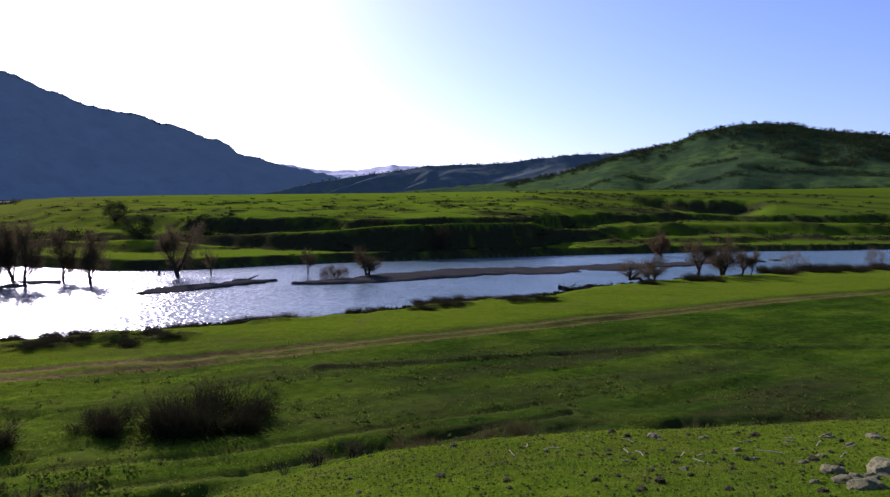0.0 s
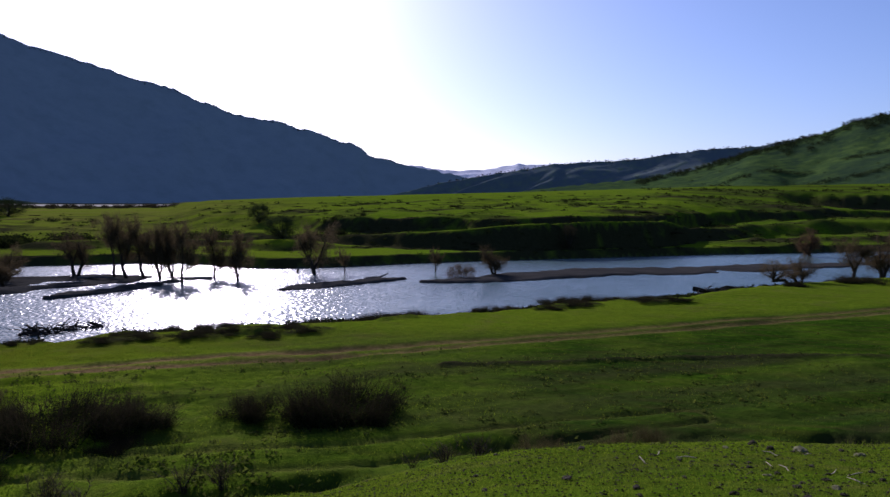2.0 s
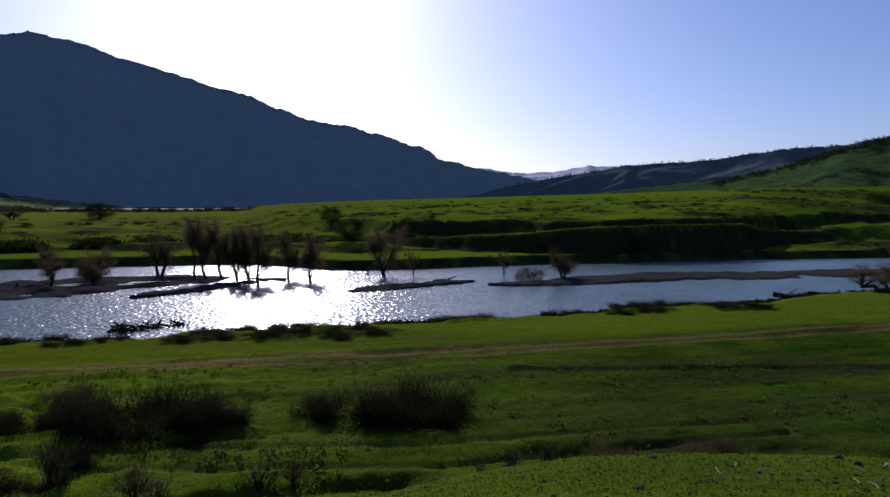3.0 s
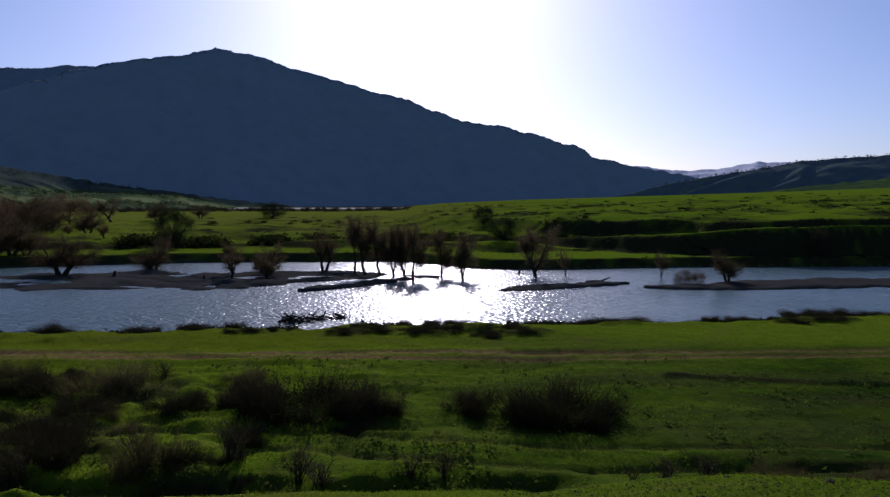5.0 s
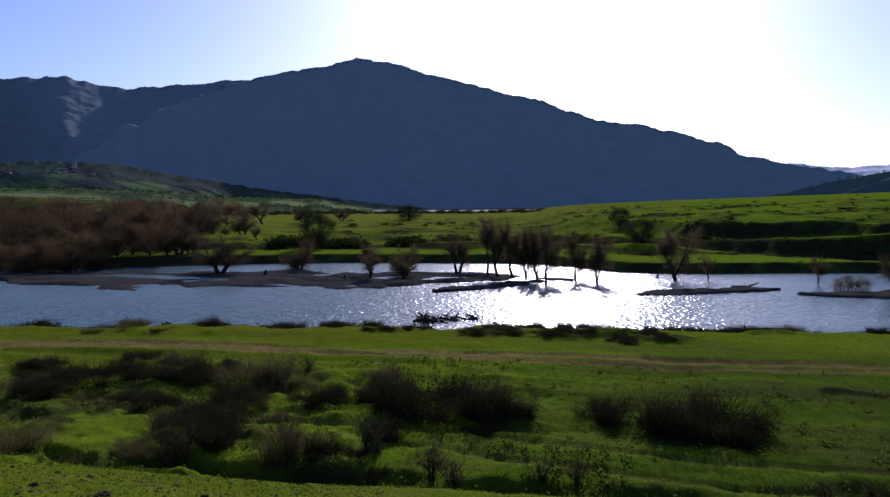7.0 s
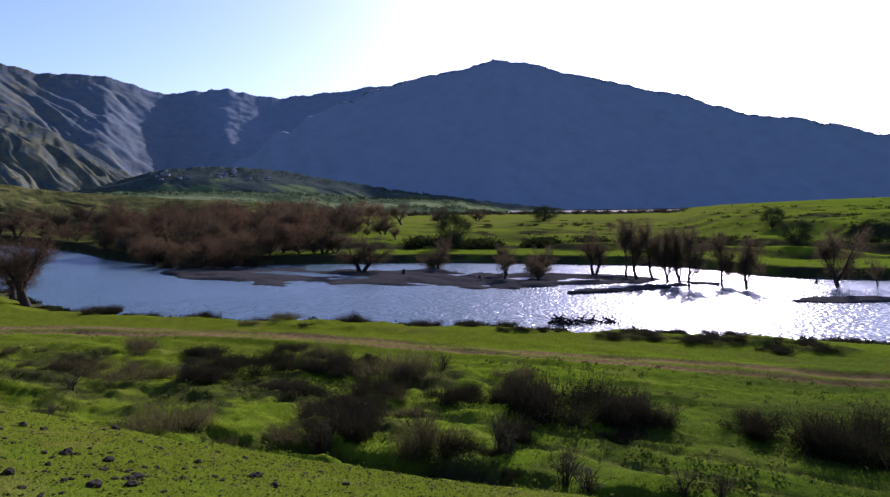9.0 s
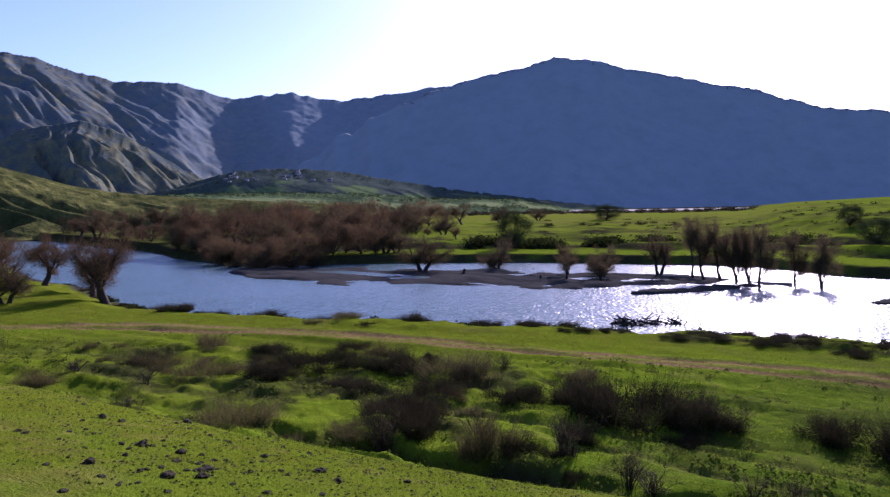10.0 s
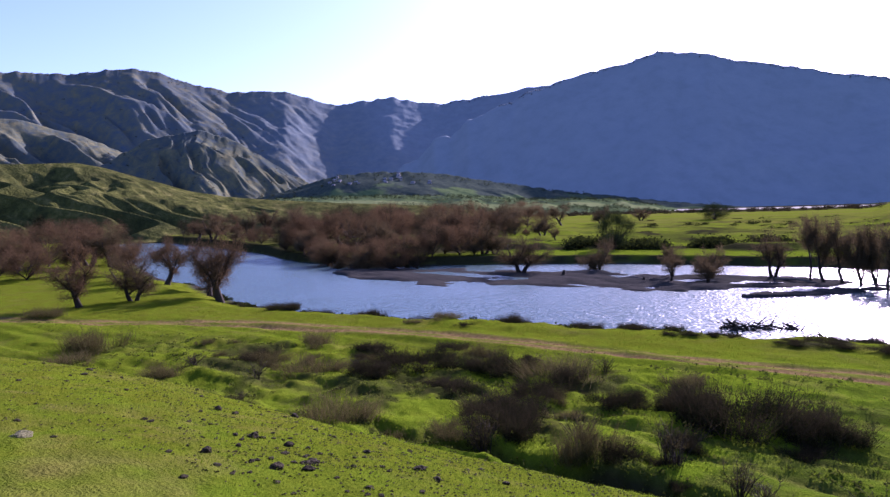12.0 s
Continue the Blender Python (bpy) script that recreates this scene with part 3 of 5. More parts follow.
# ---------------------------------------------------------------- hills
def hill(name, label, profile, crest, foot, zfoot, material, spur=0.0, spur_width=150.0, cols=460, rows=90, rough=0.0, seed=0.0, steep=0.0, slant=0.0, fine=0.05, calm=None, gain=0.33):
    """A mountain side. profile: azimuth and elevation of the skyline; crest, foot: distances; steep: its slope in degrees, in place of foot."""
    az = np.linspace(profile[0][0], profile[-1][0], cols)
    v = np.concatenate([np.linspace(0, 1, rows), np.linspace(1.03, 1.35, 12)])
    V, AZ = np.meshgrid(v, az, indexing="ij")
    pa = np.linspace(profile[0][0], profile[-1][0], 900)
    pe = np.interp(pa, [p[0] for p in profile], [p[1] for p in profile])
    span = max(3, int(900 * 0.6 / (pa[-1] - pa[0]))) | 1
    pe = np.convolve(np.pad(pe, span // 2, mode="edge"), np.hanning(span + 2)[1:-1] / np.hanning(span + 2).sum(), "valid")
    el = np.interp(AZ, pa, pe) + step01(0.9, 1.0, V) * rough * fbm(AZ * 1.6 + seed, AZ * 0 + seed, 4)
    zc = EYE + crest * np.tan(np.radians(el))
    near = crest - np.maximum(zc - zfoot, 12) / math.tan(radians(steep)) if steep else foot
    D = near + (crest - near) * V
    g = np.where(V <= 1, V ** 1.12, 1 - (V - 1) * 1.4)
    U = np.radians(AZ) * crest
    u = U - slant * (1 - V) + 60 * fbm(U / 220 + seed, V * 2.5, 3)
    rid = 1.1 - 2.4 * np.sqrt(fbm(u / spur_width + seed, V * 1.5 + seed, 4, gain) ** 2 + 0.003)
    win = step01(0, 0.3, V) * step01(1.0, 0.72, V)
    if calm:
        win = win * (1 - 0.97 * step01(calm[0], calm[1], AZ))
    tall = np.clip((zc - zfoot) / (zc.max() - zfoot) * 1.6, 0.1, 1)
    z = zfoot + (zc - zfoot) * g + tall * (spur * (rid - 0.6) * win + fine * spur * fbm(U / 45, D / 45, 4) * step01(1, 0.9, V))
    x, y = D * np.sin(np.radians(AZ)), D * np.cos(np.radians(AZ))
    sheet = grid_mesh(name, x, y, z, material)
    sheet.attributes.new("rise", "FLOAT", "POINT").data.foreach_set("value", V.astype(np.float32).ravel())
    return tagged(new(name, sheet), label, "mountain" if crest > 1000 else "hill", kind="structure"), (x, y, z, rows)


MAIN = [(-80, 0.2), (-74, 0.9), (-71, 1.9), (-69.2, 2.5), (-67.8, 3.9), (-66.6, 4.3), (-65.2, 5.9), (-63.8, 6.2), (-62.4, 7.5), (-61.2, 7.7), (-59.8, 8.6), (-58.6, 8.8), (-57.5, 9.4), (-55, 10.15), (-53.2, 10.6), (-50, 11.2), (-47.2, 12.0), (-45.5, 11.65), (-43.6, 11.5), (-41, 10.7), (-38.2, 10.0),
        (-35, 9.25), (-31.7, 8.45), (-28, 7.05), (-24.2, 6.45), (-21, 5.6), (-19.2, 4.95), (-18.3, 4.85), (-17.5, 4.62), (-16.9, 4.0), (-16.2, 3.8), (-14.5, 3.3), (-12.6, 2.97), (-8, 2.1), (-4, 1.2)]
LEFT = [(-125, 8), (-112, 9), (-104, 9.8), (-97, 10.2), (-92.8, 10.36), (-90, 10.9), (-88.5, 11.14), (-86.5, 10.8), (-84.7, 10.2), (-81.8, 9.6), (-79.5, 9.7), (-77.4, 9.8), (-75.2, 9.2),
        (-73.3, 8.65), (-71, 9.05), (-68.7, 9.32), (-66.5, 8.95), (-64.5, 8.77), (-60.8, 9.3), (-57.1, 9.87), (-54, 9.9), (-50, 9), (-44, 7)]
MID = [(-104, 1), (-98, 3.0), (-94, 3.6), (-90.9, 4.0), (-87.7, 5.9), (-84, 6.7), (-81.1, 5.8), (-77.6, 3.5), (-74.9, 2.1), (-72, 0.6)]
FLANK = [(-125, 5.5), (-108, 6.6), (-100, 7.2), (-96, 7.0), (-92, 6.0), (-89, 4.6), (-85, 2.5), (-82, 0.8)]
FIELDS = [(-86, 0.2), (-82, 0.9), (-78, 1.25), (-74, 1.3), (-70, 1.35), (-66, 1.3), (-62, 1.15), (-59, 0.8), (-55, 0.75), (-50, 0.62), (-47.5, 0.1), (-45, -0.5)]
LEDGE = [(-84, 0.4), (-80, 1.2), (-76, 2.3), (-73.5, 3.0), (-70, 3.3), (-66, 3.2), (-62, 2.6), (-58, 1.9), (-54, 1.3), (-50, 0.8), (-45, 0.2), (-40, -0.3)]
RIGHT = [(-6, 0.8), (0, 1.6), (6, 2.2), (9, 2.8), (11, 3.4), (13.8, 4.2), (17.9, 5.3), (20.4, 6.2), (23.4, 6.75), (26.7, 6.6), (28.6, 6.05), (32.7, 5.6), (40, 5.2), (50, 5), (62, 4)]
BACK = [(-17, 0.2), (-13, 1.2), (-10.5, 1.8), (-7.3, 2.4), (-4, 2.9), (-1.5, 3.35), (0.7, 3.5), (3, 3.55), (5.4, 3.75), (7.5, 4.1), (10, 4.4), (13.8, 4.55), (17.9, 5.3), (22, 5.5), (30, 4)]
FAR = [(-20, 2.2), (-16, 2.7), (-13.4, 3.2), (-12, 3.0), (-9.5, 2.75), (-7.3, 2.85), (-4.6, 3.35), (-2.5, 3.3), (-1, 3.35), (1.4, 3.1), (5, 2.6), (12, 2)]
main_hill = hill("mountain_main", "steep wooded mountain in back-lit shade, blue haze in its colour", MAIN, 1700, 1130, -6, M_MAIN, 13, 170, rough=0.2, seed=2.1, steep=36, fine=0.02)
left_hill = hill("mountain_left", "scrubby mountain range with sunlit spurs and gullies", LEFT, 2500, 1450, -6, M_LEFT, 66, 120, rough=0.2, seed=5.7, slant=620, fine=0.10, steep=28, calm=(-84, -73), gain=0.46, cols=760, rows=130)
mid_hill = hill("mountain_foothill", "rounded scrubby foothill with eroded sunlit gullies", MID, 1300, 940, -4, M_LOW, 30, 55, gain=0.45, cols=600, rows=110, rough=0.2, seed=8.4, slant=130, fine=0.18, steep=30)
flank_hill = hill("mountain_flank", "sunlit grassy lower flank of the range", FLANK, 1600, 1020, -4, M_LOW, 46, 75, gain=0.45, cols=600, rows=110, rough=0.12, seed=3.3, slant=300, fine=0.16)
ledge_hill = hill("mountain_ledge", "dark scrubby ledge under the village", LEDGE, 1050, 760, -3, M_LEDGE, 9, 60, rough=0.2, seed=1.3, slant=40, steep=17)
field_hill = hill("hill_fields", "terraced green fields at the mountain foot", FIELDS, 780, 560, -2, M_FIELD, 5, 40, rough=0.12, seed=2.9)
right_hill = hill("hill_right", "rounded green hill with dark scrub on its crest", RIGHT, 900, 520, 6, M_GRASSY, 11, 120, rough=0.12, seed=4.9, slant=70, fine=0.16)
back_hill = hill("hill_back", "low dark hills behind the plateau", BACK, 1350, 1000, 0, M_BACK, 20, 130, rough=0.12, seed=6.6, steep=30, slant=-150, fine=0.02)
hill("mountain_far", "far mountains with haze painted as a pale colour", FAR, 4500, 3600, 0, M_FAR, 60, 400, rough=0.1, seed=9.9)
SPUR = [(-130, 6), (-112, 4.6), (-103, 4.0), (-97.3, 3.9), (-92.8, 4.06), (-91, 3.8), (-89.4, 3.29), (-87, 2.6), (-85, 1.98), (-82, 1.45), (-78.6, 1.14), (-72.2, 0.76), (-66, 0.45), (-60, -0.3)]
hill("hill_spur", "grazed green spur with eroded bank", SPUR, 300, 225, 0.4, M_SPUR, 9, 24, rough=0.05, seed=7.7, slant=55, fine=0.10, gain=0.45, cols=900, rows=150)


# ---------------------------------------------------------------- trees and bushes
def twigs(points, ways, length, width, rnd):
    """Thin pointed slivers, one for each point."""
    n = len(points)
    p, w = np.array(points, float), np.array(ways, float)
    w /= np.linalg.norm(w, axis=1, keepdims=True) + 1e-9
    side = np.cross(w, rnd.normal(size=(n, 3)))
    side /= np.linalg.norm(side, axis=1, keepdims=True) + 1e-9
    ln = length * rnd.uniform(0.5, 1.3, (n, 1))
    wd = width * rnd.uniform(0.6, 1.3, (n, 1))
    return np.stack([p - side * wd * 0.5, p + side * wd * 0.5, p + w * ln], 1)


def willow(seed, trunk=0.22, limbs=6, spread=0.42, girth=0.035, lean=0.0, count=5200, low=0.3, arch=0.0):
    """Trunk and crown of a bare tree one metre high."""
    rd, rn = random.Random(seed), np.random.default_rng(seed)
    V, F, tp, tw = [], [], [], []
    top = Vector((lean * trunk * 1.5, rd.uniform(-0.02, 0.02), trunk))
    mid = top * 0.5 + Vector((rd.uniform(-0.02, 0.02), rd.uniform(-0.02, 0.02), 0))
    stem = [Vector((0, 0, -0.06)), Vector((0, 0, 0.01)), mid, top]
    if arch:
        # a half fallen trunk that bows over and rises again
        stem = [Vector((-arch, 0, -0.05)), Vector((-arch * 0.95, 0, 0.16)), Vector((-arch * 0.7, 0, 0.33)), Vector((-arch * 0.35, 0, 0.30)), top]
    tube(V, F, stem, [girth * 1.7, girth * 1.25, girth, girth * 0.95, girth * 0.9][:len(stem)], 8)
    heart = Vector((lean * 0.45, 0, (low + 0.97) / 2))
    tall = (0.97 - low) / 2
    for k in range(limbs * 4):
        # clumps of twigs fill the crown, and limbs reach for the first of them
        a, c, q = rd.uniform(0, 2 * math.pi), rd.uniform(-0.95, 1.0), rd.uniform(0.45, 1.0) ** 0.6
        ring = math.sqrt(max(0.0, 1 - c * c)) * q
        tip = heart + Vector((math.cos(a) * ring * spread, math.sin(a) * ring * spread, c * q * tall))
        if k < limbs * 2:
            root = top if k < limbs else top.lerp(heart, rd.uniform(0.1, 0.7))
            bend = root.lerp(tip, 0.5) + Vector((math.cos(a) * 0.04, math.sin(a) * 0.04, rd.uniform(-0.05, 0.03)))
            g = girth * (0.6 if k < limbs else 0.34)
            tube(V, F, [root - Vector((0, 0, 0.02)), root.lerp(bend, 0.55), bend, bend.lerp(tip, 0.6), tip], [g, g * 0.8, g * 0.6, g * 0.4, g * 0.1], 5)
        size = rd.uniform(0.045, 0.09) * (spread / 0.42) ** 0.5
        for _ in range(count // (limbs * 4)):
            off = Vector((rd.gauss(0, size), rd.gauss(0, size), rd.gauss(0, size)))
            p = tip + off
            tp.append(p)
            tw.append((p - heart) * 1.2 + Vector((rd.gauss(0, .35), rd.gauss(0, .35), rd.uniform(-0.1, 0.9))))
    return V, F, twigs(tp, tw, 0.085, 0.0046, rn)


def branching(seed, trunk=0.28, limbs=4, spread=0.3, girth=0.03, lean=0.0, rise=0.9, forks=(4, 4), twig_count=3600, open_=0.55, stems=1):
    """A bare tree one metre high: stems part into limbs, limbs into boughs, and fine twigs fill their ends."""
    rd, rn = random.Random(seed), np.random.default_rng(seed)
    V, F, ends = [], [], []

    def grow(at, way, length, r, level):
        pts, p, w = [at], at.copy(), way.normalized()
        for _ in range(4):
            w = (w + Vector((rd.gauss(0, .16), rd.gauss(0, .16), rd.gauss(0.03, .10)))).normalized()
            p = p + w * length / 4
            pts.append(p.copy())
        tip = 0.62 if level == 0 else 0.35
        tube(V, F, pts, [r * (1.35 if level == 0 and i == 0 else 1 - (1 - tip) * i / 4) for i in range(5)], 7 if level == 0 else 5 if level == 1 else 4)
        if level == 2:
            ends.append(pts)
            return
        n = limbs if level == 0 else forks[level - 1]
        for k in range(n):
            u = (0.55 + 0.45 * k / max(1, n - 1)) if level == 0 else rd.uniform(0.15, 1.0)
            i = min(3, int(u * 4))
            root = pts[i].lerp(pts[i + 1], u * 4 - i)
            a = 2 * math.pi * (k / n) + rd.uniform(-.6, .6)
            out = Vector((math.cos(a), math.sin(a), 0)) * open_ * rd.uniform(0.7, 1.5) * (1.0 if level == 0 else 1.5)
            nxt = (w * 0.45 + out + Vector((0, 0, rise * (rd.uniform(0.6, 1.1) if level == 0 else rd.uniform(-0.5, 0.9))))).normalized()
            grow(root, nxt, length * (1.15 if level == 0 else 0.62) * rd.uniform(0.75, 1.2), r * tip * rd.uniform(0.62, 0.85), level + 1)

    for k in range(stems):
        a = 2 * math.pi * k / stems + seed
        tilt = Vector((lean + (0.28 * math.cos(a) if stems > 1 else 0), 0.28 * math.sin(a) if stems > 1 else 0, 1))
        grow(Vector((0.02 * math.cos(a), 0.02 * math.sin(a), -0.05)), tilt, trunk * rd.uniform(0.9, 1.15), girth, 0)
    tp, tw = [], []
    each = max(8, twig_count // len(ends))
    for pts in ends:
        for _ in range(each):
            i, u = rd.randrange(4), rd.random()
            q = pts[i].lerp(pts[i + 1], u)
            tp.append(q + Vector((rd.gauss(0, .03), rd.gauss(0, .03), rd.gauss(0, .03))))
            tw.append((pts[4] - pts[0]).normalized() * 0.7 + Vector((rd.gauss(0, .7), rd.gauss(0, .7), rd.gauss(0.15, .7))))
    T = twigs(tp, tw, 0.10, 0.0040, rn)
    V = np.array([tuple(v) for v in V])
    top = np.percentile(T[:, 2, 2], 99.5)
    mid_x = np.median(T[:, 2, 0])
    wide = np.percentile(np.abs(T[:, 2, :2] - np.array([mid_x, 0])), 97) * top ** -1
    for arr in (V, T.reshape(-1, 3)):
        arr /= top
        arr[:, :2] *= spread / wide * (0.35 + 0.65 * np.clip(arr[:, 2:3] * 2.5, 0, 1)) + (1 - (0.35 + 0.65 * np.clip(arr[:, 2:3] * 2.5, 0, 1)))
    return V, F, T


VARIANTS = {}


def variant(key, twig, maker=None, **kw):
    V, F, T = (maker or willow)(**kw)
    VARIANTS[key] = (mesh(key + "_trunk", V, F, BARK, True), tris_mesh(key + "_crown", T, twig))


variant("round", TWIG_BROWN, branching, seed=11, trunk=0.30, limbs=5, spread=0.38, girth=0.034, forks=(5, 4), twig_count=3800, open_=0.75)
variant("round_b", TWIG_BROWN, branching, seed=12, trunk=0.24, limbs=4, spread=0.46, girth=0.030, forks=(5, 4), twig_count=4200, open_=0.9, stems=2, rise=0.8)
variant("tall", TWIG_BROWN, branching, seed=13, trunk=0.36, limbs=4, spread=0.23, girth=0.024, forks=(4, 4), twig_count=3700, open_=0.42)
variant("tall_b", TWIG_BROWN, branching, seed=14, trunk=0.30, limbs=4, spread=0.24, girth=0.024, forks=(4, 4), twig_count=3700, open_=0.45, lean=-0.22)
variant("lean", TWIG_BROWN, branching, seed=15, trunk=0.42, limbs=4, spread=0.24, girth=0.030, forks=(4, 4), twig_count=5200, open_=0.5, lean=-0.6)
variant("vase", TWIG_BROWN, branching, seed=23, trunk=0.34, limbs=5, spread=0.30, girth=0.032, forks=(5, 4), twig_count=4200, open_=0.6, stems=2)
variant("bowed", TWIG_BROWN, seed=21, limbs=8, spread=0.45, trunk=0.26, girth=0.06, low=0.3, count=5000, arch=0.9)
variant("red", TWIG_RED, seed=16, limbs=9, spread=0.54, trunk=0.06, girth=0.024, low=0.0, count=11000)
variant("red_b", TWIG_RED, seed=17, limbs=9, spread=0.60, trunk=0.08, girth=0.026, low=0.04, count=11000)
variant("red_tall", TWIG_RED, branching, seed=18, trunk=0.34, limbs=5, spread=0.44, girth=0.048, forks=(5, 4), twig_count=4400, open_=0.7, lean=0.3)
variant("dusky", TWIG_DARK, seed=26, limbs=11, spread=0.50, trunk=0.07, girth=0.022, low=0.0, count=6500)
variant("pale", TWIG_PALE, seed=19, limbs=9, spread=0.55, trunk=0.08, girth=0.02, low=0.02, count=6000)
variant("dark", LEAF_TREE, seed=20, limbs=12, spread=0.44, trunk=0.08, girth=0.03, low=0.02, count=12000)


def tree(kind, x, y, h, turn=0.0, label="", category="tree", group="", wide=1.0, sink=0.0):
    e = new("willow_tree" if kind != "dark" else "evergreen_tree")
    e.matrix_world = pose(x, y, gz(x, y) - 0.03 - sink, rd.uniform(-7, 7), rd.uniform(-7, 7), turn) @ Matrix.Diagonal((h * wide, h * wide, h, 1))
    tm, cm = VARIANTS[kind]
    child("trunk", tm, e)
    child("crown", cm, e)
    return tagged(e, label or "bare brown willow tree standing on the river bank", category, group)


rd = random.Random(3)
ISLAND = [("vase", -50.4, 62.5, 5.6, 1.2), ("lean", -46.5, 63.4, 6.9, 1), ("tall", -45.1, 63.1, 7, 1), ("tall", -43.8, 64.1, 6.8, 1), ("tall_b", -41.3, 63.7, 6.8, 1),
          ("tall", -37.6, 61.4, 7.0, 1), ("tall_b", -39.4, 63.0, 7.2, 1), ("tall", -36.6, 66.0, 6.6, 1), ("tall_b", -33.3, 64.6, 6.3, 1), ("round", -28.0, 73.0, 7.3, 0.84),
          ("lean", -25.2, 74.2, 4.0, 1.1), ("lean", -15.5, 77.8, 4.0, 1.1), ("red", -11.4, 73.0, 2.4, 1.2), ("round_b", -8.3, 76.0, 3.5, 1)]
for kind, x, y, h, w in ISLAND:
    tree(kind, x, y, h, rd.uniform(-20, 20), "bare brown willow standing in the shallow river", group="willows in the river", wide=w)
for kind, x, y, h, w in [("red", -89.2, 34.2, 3.4, 1.3), ("round_b", -72.6, 44.9, 4.9, 1.5), ("round_b", -70.4, 54.7, 5.1, 1), ("round", -57.5, 55.6, 4.0, 0.8),
                         ("round_b", -54.4, 57.6, 3.6, 1.1), ("round_b", -51.2, 54.2, 3.0, 1.2), ("round", -53.8, 51.5, 3.0, 1.1)]:
    tree(kind, x, y, h, rd.uniform(0, 360), "bare russet willow on the gravel bar", group="willows on the gravel bar", wide=w)
for kind, x, y, h, w in [("dark", -87.1, 71.3, 6.2, 1), ("red_tall", -119.7, 64.7, 7, 1), ("round_b", -152, 91.5, 7, 1.2), ("round", -165, 100, 7, 1.1), ("round", -178, 125.8, 7.4, 1.3),
                         ("round_b", -191, 151, 6, 1.3), ("round", -211, 141, 6, 1.2), ("round_b", -207, 183, 5.5, 1.3), ("round", -140, 75, 6.5, 1.2),
                         ("dark", -64.6, 134.4, 4.0, 1.3), ("dark", -44, 99, 3.6, 1.5), ("dusky", -0.3, 107, 3.8, 0.9), ("dark", -178, 191, 5.6, 2.3)]:
    tree(kind, x, y, h, rd.uniform(0, 360), "dark tree on the far valley meadow", group="trees of the far meadow", wide=w)
for kind, x, y, h, w in [("red_tall", 39.4, 121, 5.8, 1), ("round", 28.5, 76.3, 4.8, 1), ("round_b", 32, 78.3, 4.9, 1), ("round", 34.6, 78.9, 3.2, 1), ("tall", 35.8, 79.1, 3.2, 1),
                         ("bowed", 19.0, 69.3, 2.6, 1.1), ("round_b", 21.8, 70.9, 2.8, 1.2), ("pale", 45.6, 88.6, 3.0, 1), ("pale", 58.3, 91.7, 2.7, 1)]:
    tree(kind, x, y, h, rd.uniform(0, 360), "bare willow on the grassy river bank", group="willows on the near bank", wide=w)
for kind, x, y, h, w in [("red_tall", -63.9, 8.1, 6.8, 1), ("red_tall", -70.6, 7.8, 5.2, 1), ("red_tall", -78.3, 4.2, 5.4, 1), ("round_b", -64.1, 0.9, 4.1, 1.1), ("red_tall", -62.7, -3.1, 4.4, 1.1),
                         ("red", -107.8, -12.6, 5.2, 1.1), ("red_b", -117, -9.7, 6.8, 0.9), ("red", -103, -14, 4.6, 1.2),
                         ("red_tall", -98, -6, 5.5, 1.1), ("red_b", -121, -16, 6.5, 1), ("red", -93, -10, 4.2, 1.2), ("red_tall", -112, -4, 6.2, 1.1), ("red_b", -128, -8, 7, 1), ("red", -88, -15, 4.4, 1.2),
                         ("red_b", -136, -3, 7, 1.1), ("red_tall", -95, 0.5, 5.0, 1.1), ("red", -125, -24, 6.5, 1.1), ("red", -84, 1.5, 4.4, 1.1)]:
    tree(kind, x, y, h, rd.uniform(0, 360), "stout willow with reddish twigs at the river bend", group="willows at the bend", wide=w)
# thicket on the far bank at the bend
EDGE = curve([(-122, 27.5), (-112, 28.5), (-103, 28.5), (-95, 28.5), (-90, 29.5), (-86.5, 31.5), (-86, 34), (-89, 38), (-91, 42), (-91, 47), (-88, 52)], 4)
for k in range(24):
    p, q = EDGE[rd.randrange(len(EDGE))], rd.uniform(0.3, 8) ** 0.9
    n_ = math.hypot(p[0], p[1])
    x, y = p[0] * (1 + q / n_), p[1] * (1 + q / n_) + rd.uniform(-1.5, 1.5)
    tree(rd.choice(["red", "red_b", "dusky", "round_b"]), x, y, rd.uniform(2.6, 5.6), rd.uniform(0, 360),
         "russet leafless willow leaning over the river edge", group="willow thicket", wide=rd.uniform(1.0, 1.4))
for k in range(150):
    u = rd.random()
    az = radians(rd.uniform(-97, -69) if k < 98 else rd.uniform(-72, -55))
    d = rd.uniform(110, 235) if k < 98 else rd.uniform(130, 230)
    x, y = d * math.sin(az), d * math.cos(az)
    if math.degrees(az) < -85.5 and d > 120:
        d = rd.uniform(245, 300)
        x, y = d * math.sin(az), d * math.cos(az)
    if gz(x, y) < 0.4:
        d += 45
        x, y = d * math.sin(az), d * math.cos(az)
        if gz(x, y) < 0.3:
            continue
    tree(rd.choice(["red", "red_b", "red_tall", "round", "round_b", "red_tall", "vase", "dusky"]), x, y, rd.uniform(2.4, 5.0) if u < 0.55 else rd.uniform(5.0, 8.6), rd.uniform(0, 360),
         "russet leafless willow in a dense riverside thicket", group="willow thicket", wide=rd.uniform(1.0, 1.35))


